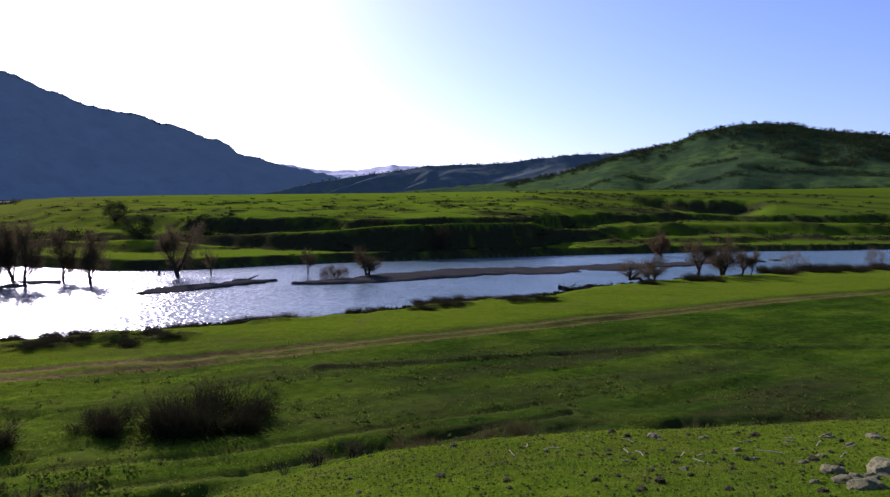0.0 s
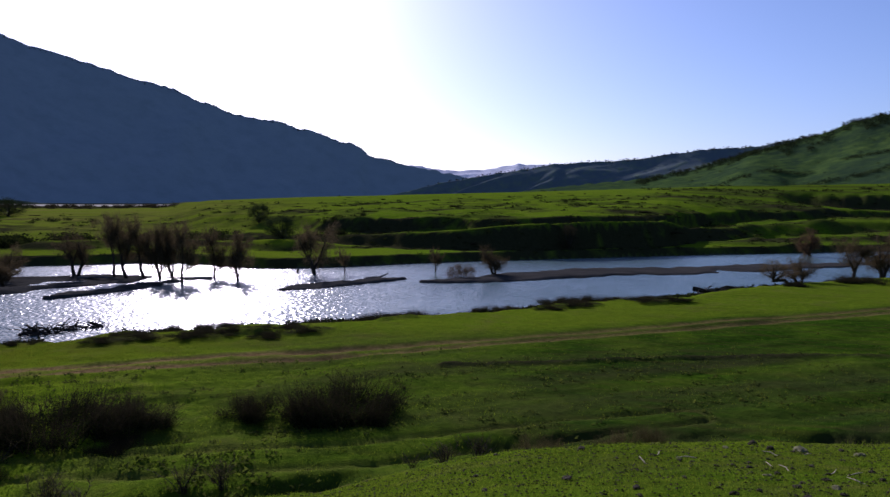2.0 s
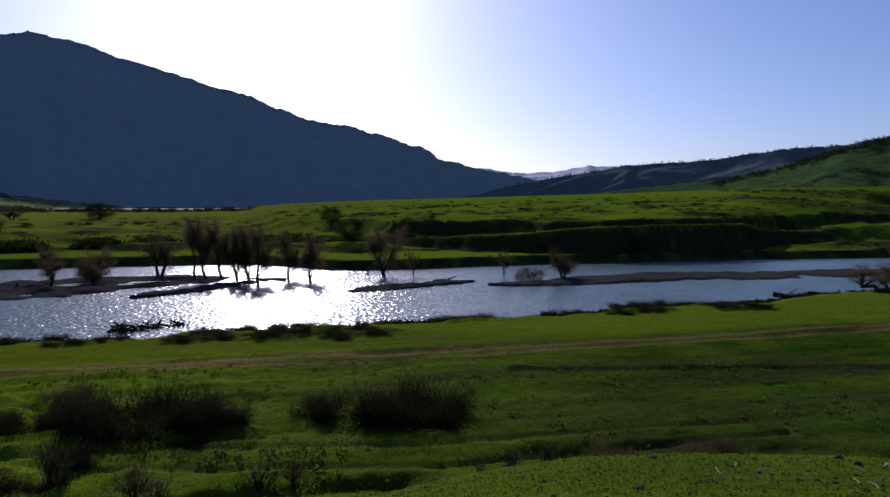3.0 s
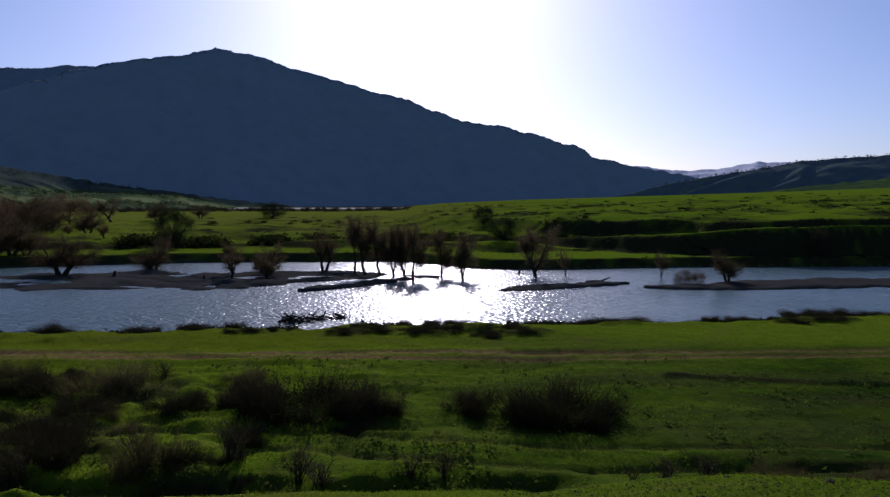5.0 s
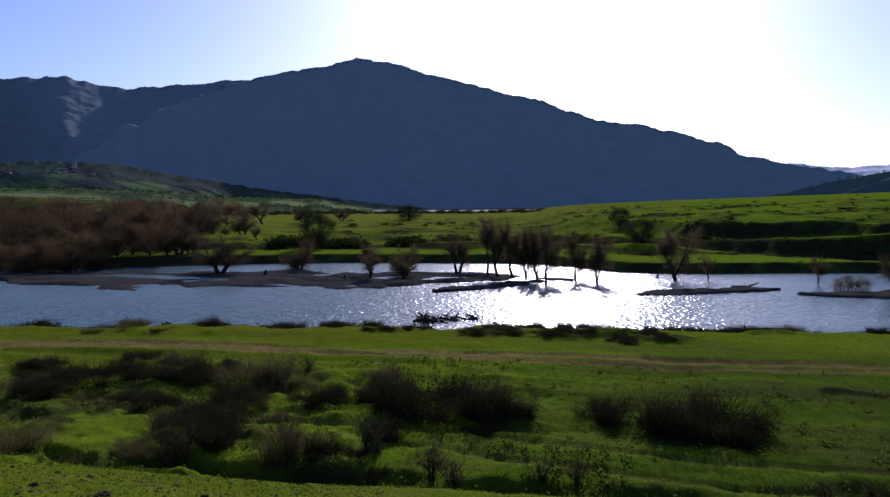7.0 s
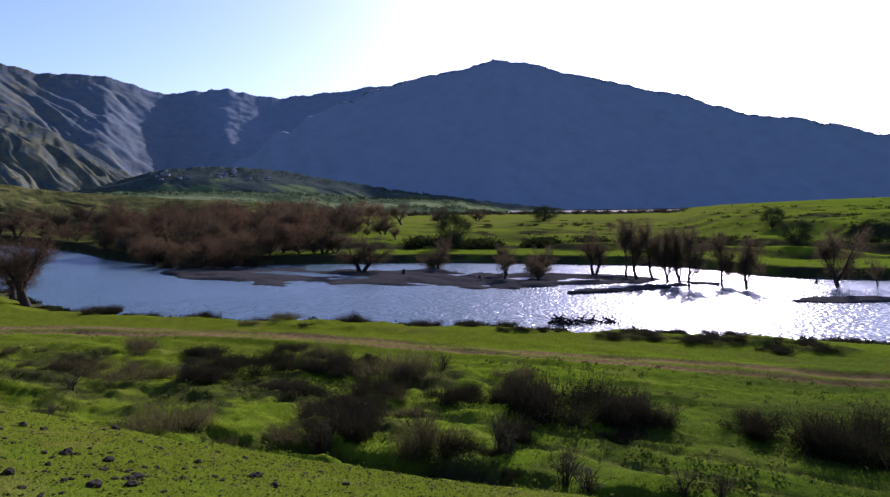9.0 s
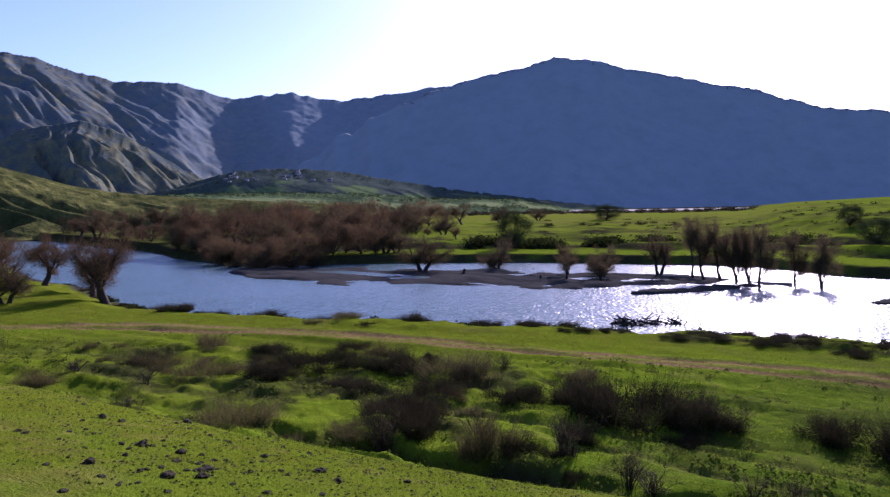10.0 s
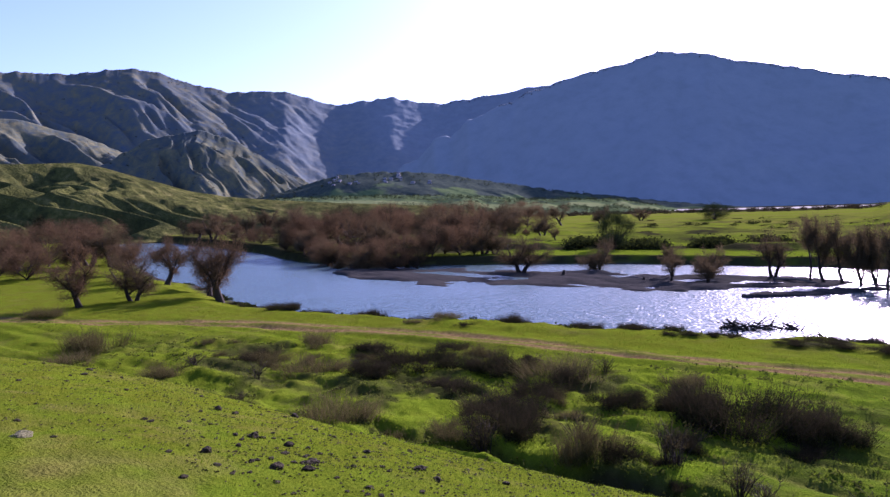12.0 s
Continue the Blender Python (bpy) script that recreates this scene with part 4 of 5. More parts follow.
def bush_mesh(key, seed, stems, leaves, twig, leaf, flat=0.6, clumps=12):
    """A ragged mound of stems and leaves about two metres across and one high."""
    rn = np.random.default_rng(seed)
    ca, cr = rn.uniform(0, 2 * np.pi, clumps), np.sqrt(rn.uniform(0, 1, clumps)) * 0.86
    cx, cy = cr * np.cos(ca) * 1.1, cr * np.sin(ca) * 0.9
    ch = (1 - 0.8 * cr ** 2) * rn.uniform(0.35, 1.0, clumps)
    k = rn.integers(0, clumps, stems)
    p = np.stack([cx[k] + rn.normal(0, .15, stems), cy[k] + rn.normal(0, .15, stems), rn.uniform(-0.05, 0.35, stems) * ch[k]], 1)
    w = np.stack([cx[k] * 0.6 + rn.normal(0, .25, stems), cy[k] * 0.6 + rn.normal(0, .22, stems), rn.uniform(0.8, 1.3, stems)], 1)
    st = twigs(p, w, 0.62, 0.011, rn)
    parts = [st]
    for lengths in (0.24, 0.16):
        fork = rn.integers(0, stems, stems)
        u = rn.uniform(0.3, 0.95, (stems, 1))
        base = st[fork, 0] * (1 - u) + st[fork, 2] * u
        parts.append(twigs(base, st[fork, 2] - st[fork, 0] + rn.normal(0, .28, (stems, 3)), lengths, 0.007, rn))
    st = np.concatenate(parts)
    k = rn.integers(0, clumps, leaves)
    r3 = np.clip(rn.normal(0, 1, (leaves, 3)), -1.8, 1.8) * np.array([0.18, 0.18, 0.12])
    p = np.stack([cx[k], cy[k], ch[k] * flat * 0.38], 1) + r3
    p[:, 2] = np.abs(p[:, 2])
    lf = twigs(p, rn.normal(size=(leaves, 3)) + np.array([0, 0, 0.4]), 0.05, 0.032, rn)
    VARIANTS[key] = (tris_mesh(key + "_stems", st, twig), tris_mesh(key + "_foliage", lf, leaf) if leaves else None)


bush_mesh("bramble", 31, 1500, 8000, TWIG_DARK, LEAF_DARK, 0.85, 16)
bush_mesh("bramble_b", 32, 1500, 7000, TWIG_DARK, LEAF_DARK, 0.8, 13)
bush_mesh("bramble_low", 33, 1000, 6000, TWIG_DARK, LEAF_DARK, 0.6, 11)
bush_mesh("thorn", 34, 1000, 2600, TWIG_THORN, LEAF_OLIVE, 0.5, 13)
bush_mesh("thorn_b", 35, 850, 1600, TWIG_THORN, LEAF_OLIVE, 0.4, 10)


def fan_mesh(key, seed, stems, twig, forks=5, fine=10):
    """A bare shrub: curved stems that fan out from one root, forked, with fine twigs; about two metres across and one high."""
    rd, rn = random.Random(seed), np.random.default_rng(seed)
    V, F, tp, tw = [], [], [], []
    for _ in range(stems):
        a, out, tall = rd.uniform(0, 6.28), abs(rd.gauss(0.35, 0.28)), rd.uniform(0.55, 1.0)
        h_ = Vector((math.cos(a), math.sin(a), 0))
        foot_ = h_ * rd.uniform(0, .14)
        pts = [foot_ - Vector((0, 0, .05))] + [foot_ + h_ * out * u ** 1.3 + Vector((rd.gauss(0, .02), rd.gauss(0, .02), tall * u ** 0.85)) for u in (.25, .5, .75, 1)]
        g = rd.uniform(0.010, 0.017)
        tube(V, F, pts, [g, g * .9, g * .7, g * .5, g * .2], 4)
        for _ in range(forks):
            i = rd.randrange(1, 4)
            q = pts[i].lerp(pts[i + 1], rd.random())
            w = (pts[i + 1] - pts[i]).normalized() + Vector((rd.gauss(0, .5), rd.gauss(0, .5), rd.gauss(0, .3)))
            e_ = q + w.normalized() * rd.uniform(.12, .3)
            tube(V, F, [q, q.lerp(e_, .5) + Vector((0, 0, .01)), e_], [g * .5, g * .38, g * .12], 3)
            for _ in range(fine):
                tp.append(q.lerp(e_, rd.random()))
                tw.append(w + Vector((rd.gauss(0, .7), rd.gauss(0, .7), rd.gauss(0.2, .5))))
    VARIANTS[key] = (mesh(key + "_stems", V, F, BARK, True), tris_mesh(key + "_twigs", twigs(tp, tw, 0.13, 0.007, rn), twig))


fan_mesh("wispy", 36, 15, TWIG_THORN, 4, 6)
fan_mesh("wispy_b", 37, 24, TWIG_THORN, 5, 8)


def bush(kind, x, y, w, h, label="", group=""):
    e = new("bush")
    e.matrix_world = pose(x, y, gz(x, y) - 0.05, 0, 0, rd.uniform(0, 360)) @ Matrix.Diagonal((w * 0.49, w * 0.49, h * 0.82, 1))
    st, lf = VARIANTS[kind]
    child("branchwork", st, e)
    if lf:
        child("crown" if kind[0] == "w" else "foliage", lf, e)
    texts = {"b": "dark leafy bramble bush on the meadow", "t": "brown thorny leafless bush on the meadow", "w": "wispy bare shrub below the knoll"}
    return tagged(e, label or texts[kind[0]], "bush", group or "bushes on the meadow")


for kind, x, y, w, h in [
        ("thorn", -41.7, -1.4, 3.4, 1.9), ("thorn", -57.8, -5.1, 3.0, 1.2), ("thorn", -32.5, 1.6, 2.0, 1.0), ("thorn", -37.7, -2.2, 2.6, 0.9), ("thorn_b", -36.1, 9.5, 3.0, 1.1),
        ("thorn", -30.7, 7.5, 3.4, 1.3), ("wispy", -29.5, 5.0, 2.4, 1.0), ("bramble", -29.1, 12.3, 3.6, 1.2), ("bramble_b", -25.7, 14.8, 3.0, 1.2), ("thorn", -23.6, 16.8, 4.2, 1.3),
        ("thorn", -22.6, 6.3, 3.0, 1.5), ("bramble_low", -23.8, 11.6, 2.4, 0.8), ("bramble_b", -20.4, 12.2, 3.2, 1.2), ("thorn_b", -20.2, 7.6, 2.6, 0.8), ("wispy_b", -17.6, 9.5, 2.0, 1.6),
        ("thorn_b", -15.4, 11.6, 2.0, 1.6), ("wispy", -13.8, 13.4, 2.0, 1.6), ("bramble", -15.4, 17.6, 3.8, 2.0), ("bramble_b", -17.6, 17.9, 2.4, 1.2), ("bramble_low", -13.4, 18.8, 2.8, 1.2),
        ("wispy_b", -11.8, 13.5, 1.8, 1.2), ("bramble_low", -25.2, 11.8, 2.2, 0.6), ("bramble_low", -12.9, 17.6, 1.4, 0.45), ("wispy_b", -14.1, 13.3, 1.6, 1.5), ("wispy_b", -16, 11.8, 2.2, 1.3),
        ("bramble_b", -18.5, 10.4, 2.6, 1.3), ("bramble", -7.6, 21.6, 3.7, 1.8), ("bramble_low", -6.1, 20.9, 1.6, 0.8), ("bramble_low", -10.3, 20.9, 2.3, 0.9), ("wispy", -9.4, 15.2, 1.6, 1.1),
        ("wispy_b", -8.5, 15.5, 1.4, 1.0), ("wispy_b", -3.2, 17.7, 1.8, 0.8), ("wispy_b", -2.4, 18.4, 1.6, 0.8), ("thorn", -0.9, 19.4, 1.5, 0.8), ("thorn_b", 1.5, 20.5, 1.5, 0.7),
        ("thorn_b", 2.6, 20.7, 1.4, 0.7), ("thorn", 13.9, 23.8, 2.6, 0.6), ("wispy", -4.0, 17.3, 1.2, 0.6), ("bramble_low", -19.2, 15.6, 2.6, 0.8), ("bramble_low", -27.5, 9.5, 2.4, 0.7),
        ("bramble_low", -32.5, 11.5, 2.4, 0.7), ("thorn_b", -33.8, 6.0, 2.6, 0.9), ("bramble_b", -22.0, 14.4, 2.6, 0.9)]:
    bush(kind, x, y, w, h)
for x, y, w, h in [(-14.6, 40.6, 2.4, .5), (-11.6, 41.5, 3.4, .8), (-18.8, 33, 2.6, .5), (-15.7, 36, 2.4, .45), (-0.4, 49.4, 3.4, .7), (1.4, 52.9, 2.2, 1.0), (4, 55.5, 3.4, .7), (7.0, 56.3, 3.4, .6),
                   (20.2, 66.6, 2.6, 0.8), (27.4, 71.2, 4.4, 1.0), (40.5, 82.5, 5.5, 1.6), (47, 85.5, 5.5, 1.5), (52, 87, 5.5, 1.4), (58, 90, 5, 1.3),
                   (-31.5, 27.0, 1.6, .6), (-27.6, 29.4, 1.4, .45), (-22.7, 32, 2.2, .5), (-19.8, 35, 2.4, .5), (-51.1, 10.8, 2.4, .9), (-50, 13, 2.6, .7), (-46.2, 16.0, 2.4, .9), (-39.6, 22.6, 1.8, .7)]:
    bush(rd.choice(["bramble_low", "bramble", "bramble_b"]), x, y, w, h, "low dark bramble clump along the river bank", "bank brambles")
for mx, my, ml, mh in MOUNDS:
    for u in (-0.5, 0.35):
        bush("bramble_low", mx + 0.78 * u * ml - 0.2, my + 0.62 * u * ml - 0.3, ml * rd.uniform(0.9, 1.2), mh * rd.uniform(0.55, 0.8), "low dark bramble clump along the river bank", "bank brambles")

for k in range(60):
    x, y = rd.uniform(-40, -10), rd.uniform(2, 21)
    d_ = math.hypot(x, y)
    if d_ > 1.45 * float(table(math.degrees(math.atan2(x, y)), KNOLL, 2)) and float(line_distance(np.array([x]), np.array([y]), TRACK)[0]) > 2.5 and y < 22 + 0.35 * x + 12:
        w = rd.uniform(0.6, 2.2)
        bush(rd.choice(["bramble_low", "bramble_low", "thorn", "thorn_b", "wispy_b"]), x, y, w, w * rd.uniform(0.25, 0.5))
for k in range(110):
    j = rd.randrange(len(NEAR_BANK) - 1)
    a_, b_ = NEAR_BANK[j], NEAR_BANK[j + 1]
    u = rd.random()
    x, y = a_[0] + (b_[0] - a_[0]) * u, a_[1] + (b_[1] - a_[1]) * u
    if -75 < x < 75 and math.hypot(x + 28.5, y - 34.5) > 5 and math.hypot(x - 17, y - 68) > 10:
        f_ = 1 - rd.uniform(1.0, 3.2) / math.hypot(x, y)
        w = rd.uniform(0.8, 2.6)
        bush(rd.choice(["bramble_low", "bramble", "bramble_b", "thorn"]), x * f_, y * f_, w, w * rd.uniform(0.22, 0.42), "low dark bramble clump along the river bank", "bank brambles")
for k in range(120):
    az = radians(rd.uniform(-34, 34) if k < 90 else rd.uniform(-62, -34))
    d = rd.uniform(100, 330) if k < 90 else rd.uniform(95, 300)
    x, y = d * math.sin(az), d * math.cos(az)
    if d > near_bank_at(math.degrees(az)) + 40 and gz(x, y) > 0.7:
        bush(rd.choice(["bramble_low", "bramble", "bramble_b"]), x, y, rd.uniform(0.6, 3.4), rd.uniform(0.2, 0.75), "dark low shrub on the far terrace", "shrubs of the far terrace")

# low growth that nobody could count
def clumps(name, label, x, y, size, material, each=14, seed=0, squat=0.6, blade=0.42):
    rn = np.random.default_rng(seed)
    n = len(x)
    z = height(x, y)[0]
    sz = (size * rn.uniform(0.5, 1.4, n) if np.isscalar(size) else size)[:, None, None]
    off = rn.normal(0, 0.42, (n, each, 3)) * np.array([1, 1, 0.0]) + np.abs(rn.normal(0, 0.3, (n, each, 3))) * np.array([0, 0, squat])
    p = (np.stack([x, y, z - 0.02], 1)[:, None, :] + off * sz).reshape(-1, 3)
    way = rn.normal(size=(n * each, 3)) * np.array([1, 1, .6]) + np.array([0, 0, 0.5])
    tri = twigs(p, way, 1.0, 1.0, rn)
    ctr = p[:, None, :]
    tri = ctr + (tri - ctr) * (np.repeat(sz.reshape(-1), each)[:, None, None] * blade)
    tagged(new(name, tris_mesh(name, tri, material)), label, "scrub", kind="stuff")


rn = np.random.default_rng(55)
az = rn.uniform(-40, 36, 30000)
d = np.exp(rn.uniform(np.log(92), np.log(420), 30000))
x, y = d * np.sin(np.radians(az)), d * np.cos(np.radians(az))
hz, hg, he, hs, hd, hl = height(x, y)
keep = (hz > 0.9) & (rn.uniform(0, 1, len(x)) < 0.003 + 0.42 * np.maximum(hs - 0.25, 0)) & (d > near_bank_at(az) + 25)
clumps("terrace_scrub", "low dark scrub over the far river terrace", x[keep][:5200], y[keep][:5200], np.clip(0.006 * d[keep][:5200], 0.5, 2.0) * rn.uniform(.4, 1.2, len(x[keep][:5200])), LEAF_DARK, 30, 1, 0.6, 0.26)
az = rn.uniform(-96, 38, 26000)
d = np.exp(rn.uniform(np.log(15), np.log(62), 26000))
x, y = d * np.sin(np.radians(az)), d * np.cos(np.radians(az))
hz, hg, he, hs, hd, hl = height(x, y)
patchy = fbm(x / 3.0 + 31, y / 3.0, 3)
keep = (hz > 0.5) & (hg < .2) & (he < .3) & (d > table(az, KNOLL, 2) * 1.1) & (d < near_bank_at(az) - 1.5) & (patchy + 0.5 * hs + 0.35 * rn.normal(size=len(x)) > 0.50 + 0.2 * step01(-12, 0, x)) & (-0.53 * x + 0.85 * y < np.interp(0.85 * x + 0.53 * y, *TRACK_ALONG) - 0.5)
clumps("meadow_weeds", "small dark weeds and rush tufts in the meadow", x[keep], y[keep], 0.20, LEAF_OLIVE, 10, 2, 0.8)
j = rn.integers(0, len(NEAR_BANK) - 1, 5200)
u = rn.uniform(0, 1, (5200, 1))
xy = NEAR_BANK[j] * (1 - u) + NEAR_BANK[j + 1] * u
xy = xy * (1 - (rn.uniform(0.2, 1.0, (5200, 1)) ** 2 * 3.4) / np.hypot(xy[:, :1], xy[:, 1:]))
keep = (xy[:, 0] > -85) & (xy[:, 0] < 80) & (fbm(xy[:, 0] / 2.5, xy[:, 1] / 2.5, 3) > -0.02)
clumps("bank_sedge", "dark ragged sedge along the river's edge", xy[keep, 0], xy[keep, 1], 0.34, LEAF_DARK, 12, 3, 0.7)

def belt(n, a0, a1, d0, d1, wave, seed, gap=-0.15):
    """Places along a wavering belt seen at a distance."""
    rn = np.random.default_rng(seed)
    az = rn.uniform(a0, a1, n)
    d = d0 + (d1 - d0) * rn.uniform(0, 1, n) + wave * fbm(az / 5 + seed, az * 0, 3)
    keep = fbm(az * 1.3 + seed, d / 30, 3) > gap
    return d[keep] * np.sin(np.radians(az[keep])), d[keep] * np.cos(np.radians(az[keep]))


clumps("meadow_hedge", "dark hedge along a bank of the far meadow", *belt(900, -54, -29, 117, 123, 10, 61, -0.22), 1.5, LEAF_DARK, 80, 4, 0.9, 0.2)
clumps("meadow_shrubs", "dark shrubs dotted over the far meadow", *belt(90, -52, -33, 190, 215, 16, 62, 0.0), 1.3, LEAF_DARK, 80, 5, 0.8, 0.2)
clumps("terrace_hedge", "scrub along the steps of the far terrace", *belt(280, -31, -17, 122, 140, 14, 63, 0.05), 1.0, LEAF_DARK, 80, 6, 0.8, 0.2)
clumps("valley_woods", "bare grey-brown trees along the far valley floor", *belt(520, -66, -32, 440, 640, 30, 64, -0.05), 2.6, TWIG_DARK, 90, 7, 1.0, 0.25)

# small trees on the slopes and along the crests
def hill_trees(name, label, hl, spots, low, high, seed, material=TWIG_DARK, squat=1.0, count=26, blade=0.42):
    """Small trees at (azimuth, share of the slope's height) spots of one hill."""
    x, y, z, rows = hl[1]
    azs = np.degrees(np.arctan2(x[0], y[0]))
    rn = np.random.default_rng(seed)
    out = []
    for az, v in spots:
        c = int(np.clip(np.searchsorted(azs, az), 0, len(azs) - 1))
        r_ = int(np.clip(v * (rows - 1), 1, rows - 1))
        b = np.array([x[r_, c], y[r_, c], z[r_, c]])
        h = rn.uniform(low, high)
        p = b + np.stack([rn.normal(0, h * .22 * squat, count), rn.normal(0, h * .22 * squat, count), rn.uniform(0.2, .8, count) * h], 1)
        p[0] = b
        out.append(twigs(p, rn.normal(size=(count, 3)) + np.array([0, 0, .5]), h * blade, h * 0.13, rn))
    tagged(new(name, tris_mesh(name, np.concatenate(out), material)), label, "trees", kind="stuff")


def crest(count, a0, a1, spread, seed):
    rn = np.random.default_rng(seed)
    return [(rn.uniform(a0, a1), 1 - abs(rn.normal(0, spread))) for _ in range(count)]


def woods(count, a0, a1, lower, seed, grain=2.2):
    """Uneven woods above a lower edge, given as (azimuth, share) rows."""
    rn, out = np.random.default_rng(seed), []
    while len(out) < count:
        az, v = rn.uniform(a0, a1), rn.uniform(0.2, 0.985)
        edge = np.interp(az, [q[0] for q in lower], [q[1] for q in lower]) + 0.22 * float(fbm(az * grain + seed, v * 6, 3))
        if v > edge and float(fbm(az * grain * 1.7 + seed, v * 14, 2)) > -0.22:
            out.append((az, v))
    return out


def rows_of(lines, step, seed):
    """Hedges along lines of (from azimuth, to azimuth, share, slope of the line)."""
    rn, out = np.random.default_rng(seed), []
    for a0, a1, v, dv in lines:
        for az in np.arange(a0, a1, step):
            if float(fbm(az * 2.0 + v * 50, v * 9, 2)) > -0.28:
                out.append((az + rn.normal(0, step), v + dv * (az - a0) + rn.normal(0, 0.006)))
    return out


hill_trees("hill_crest_trees", "scattered small trees on the green hill", right_hill, crest(300, 8, 52, 0.02, 1), 2.4, 5.2, 1)
hill_trees("green_hill_scrub", "dark woods over the crest of the green hill", right_hill,
           woods(2600, 5, 44, [(5, 0.85), (10, 0.88), (14, 0.84), (18, 0.85), (21, 0.88), (24, 0.74), (27, 0.58), (31, 0.50), (36, 0.5), (56, 0.5)], 8), 3.2, 5.8, 8, LEAF_TREE, 1.7, 44, 0.24)
hill_trees("green_hill_hedges", "dark hedges stepping across the green hill", right_hill,
           rows_of([(14, 17.5, 0.50, -0.004), (10, 13.5, 0.40, 0.01), (17, 24, 0.34, 0.0), (23, 33, 0.42, -0.004), (19.5, 23, 0.58, -0.01), (25, 36, 0.24, 0.0), (12, 20, 0.16, 0.002), (21, 40, 0.10, 0.0), (26, 31, 0.52, 0.0)], 0.07, 9)
           + woods(120, 8, 40, [(8, 0.2), (40, 0.2)], 31), 1.8, 4.2, 10, LEAF_TREE, 2.0, 44, 0.24)
hill_trees("mountain_crest_trees", "scattered trees along the mountain crest", main_hill, crest(420, -60, -14, 0.01, 2), 2.2, 4.6, 2)
hill_trees("back_crest_trees", "scattered trees along the low hills", back_hill, crest(190, -12, 22, 0.012, 3), 2.6, 5.5, 3)
hill_trees("range_crest_trees", "scattered trees along the far range", left_hill, crest(380, -112, -60, 0.01, 4), 2.6, 5.0, 4)
hill_trees("range_slope_trees", "scattered scrub trees on the mountain side", left_hill, woods(260, -112, -79, [(-112, 0.3), (-62, 0.3)], 5, 0.6), 3.0, 6.0, 5, TWIG_DARK, 1.4)
hill_trees("foothill_scrub", "scrub trees on the rounded foothill", mid_hill, woods(160, -100, -75, [(-100, 0.3), (-75, 0.3)], 15), 1.8, 4.0, 15, TWIG_DARK, 1.4)
hill_trees("flank_scrub", "scrub trees on the lower flank", flank_hill, woods(200, -115, -85, [(-115, 0.3), (-85, 0.3)], 16), 2.0, 4.5, 16, TWIG_DARK, 1.4)
hill_trees("village_trees", "trees between the village houses", ledge_hill, woods(230, -80, -50, [(-80, 0.55), (-74, 0.72), (-66, 0.78), (-60, 0.86), (-50, 0.9)], 17), 2.0, 4.2, 17, LEAF_TREE, 1.4, 20)
hill_trees("field_hedge_trees", "hedges and small trees between the fields", field_hill,
           rows_of([(-84, -47, 0.84, 0.0), (-84, -47, 0.90, 0.001), (-80, -50, 0.97, 0.0), (-84, -46, 0.38, 0.0), (-84, -46, 0.44, 0.0), (-84, -46, 0.50, 0.0), (-70, -56, 0.62, 0.004)], 0.10, 14), 1.4, 3.8, 14, LEAF_TREE, 1.5, 18)


# ---------------------------------------------------------------- clods and stones
def lump_mesh(name, seed, material):
    bm = bmesh.new()
    bmesh.ops.create_icosphere(bm, subdivisions=3, radius=0.5)
    o = Vector((seed * 3.7, seed * 1.3, seed * 0.7))
    for v in bm.verts:
        n = noise.noise(v.co * 2.2 + o) * 0.45 + noise.noise(v.co * 5.0 + o) * 0.22 + noise.noise(v.co * 11.0 + o) * 0.12
        v.co = v.co * (1 + n)
        v.co.z *= 0.72
    me = bpy.data.meshes.new(name)
    bm.to_mesh(me)
    bm.free()
    me.materials.append(material)
    return me


CLODS = [lump_mesh("clod", s, CLOD) for s in range(6)]
STONES = [lump_mesh("stone", s + 20, STONE) for s in range(4)]
rd = random.Random(5)
for k in range(298):
    az = rd.choice([rd.uniform(-100, -52), rd.uniform(-10, 36), rd.uniform(-96, -60), rd.uniform(4, 35)])
    de = float(table(az, KNOLL, 2))
    d = de * rd.uniform(0.38, 0.98)
    if rd.random() < 0.4:
        az, d = (-77 + rd.gauss(0, 6), 10.5 + rd.gauss(0, 1.6)) if rd.random() < .6 else (21 + rd.gauss(0, 8), 10 + rd.gauss(0, 1.6))
    x, y = d * math.sin(radians(az)), d * math.cos(radians(az))
    s = rd.uniform(0.030, 0.085) * (1.9 if rd.random() < 0.12 else 1)
    ob = new("clod", rd.choice(CLODS))
    ob.matrix_world = pose(x, y, gz(x, y) + s * 0.12, rd.uniform(-15, 15), 0, rd.uniform(0, 360)) @ Matrix.Diagonal((s * rd.uniform(1, 1.6), s, s * rd.uniform(.7, 1.1), 1))
    tagged(ob, "dark crumbly earth clod lying on short grass", "clod", "clods on the slope")
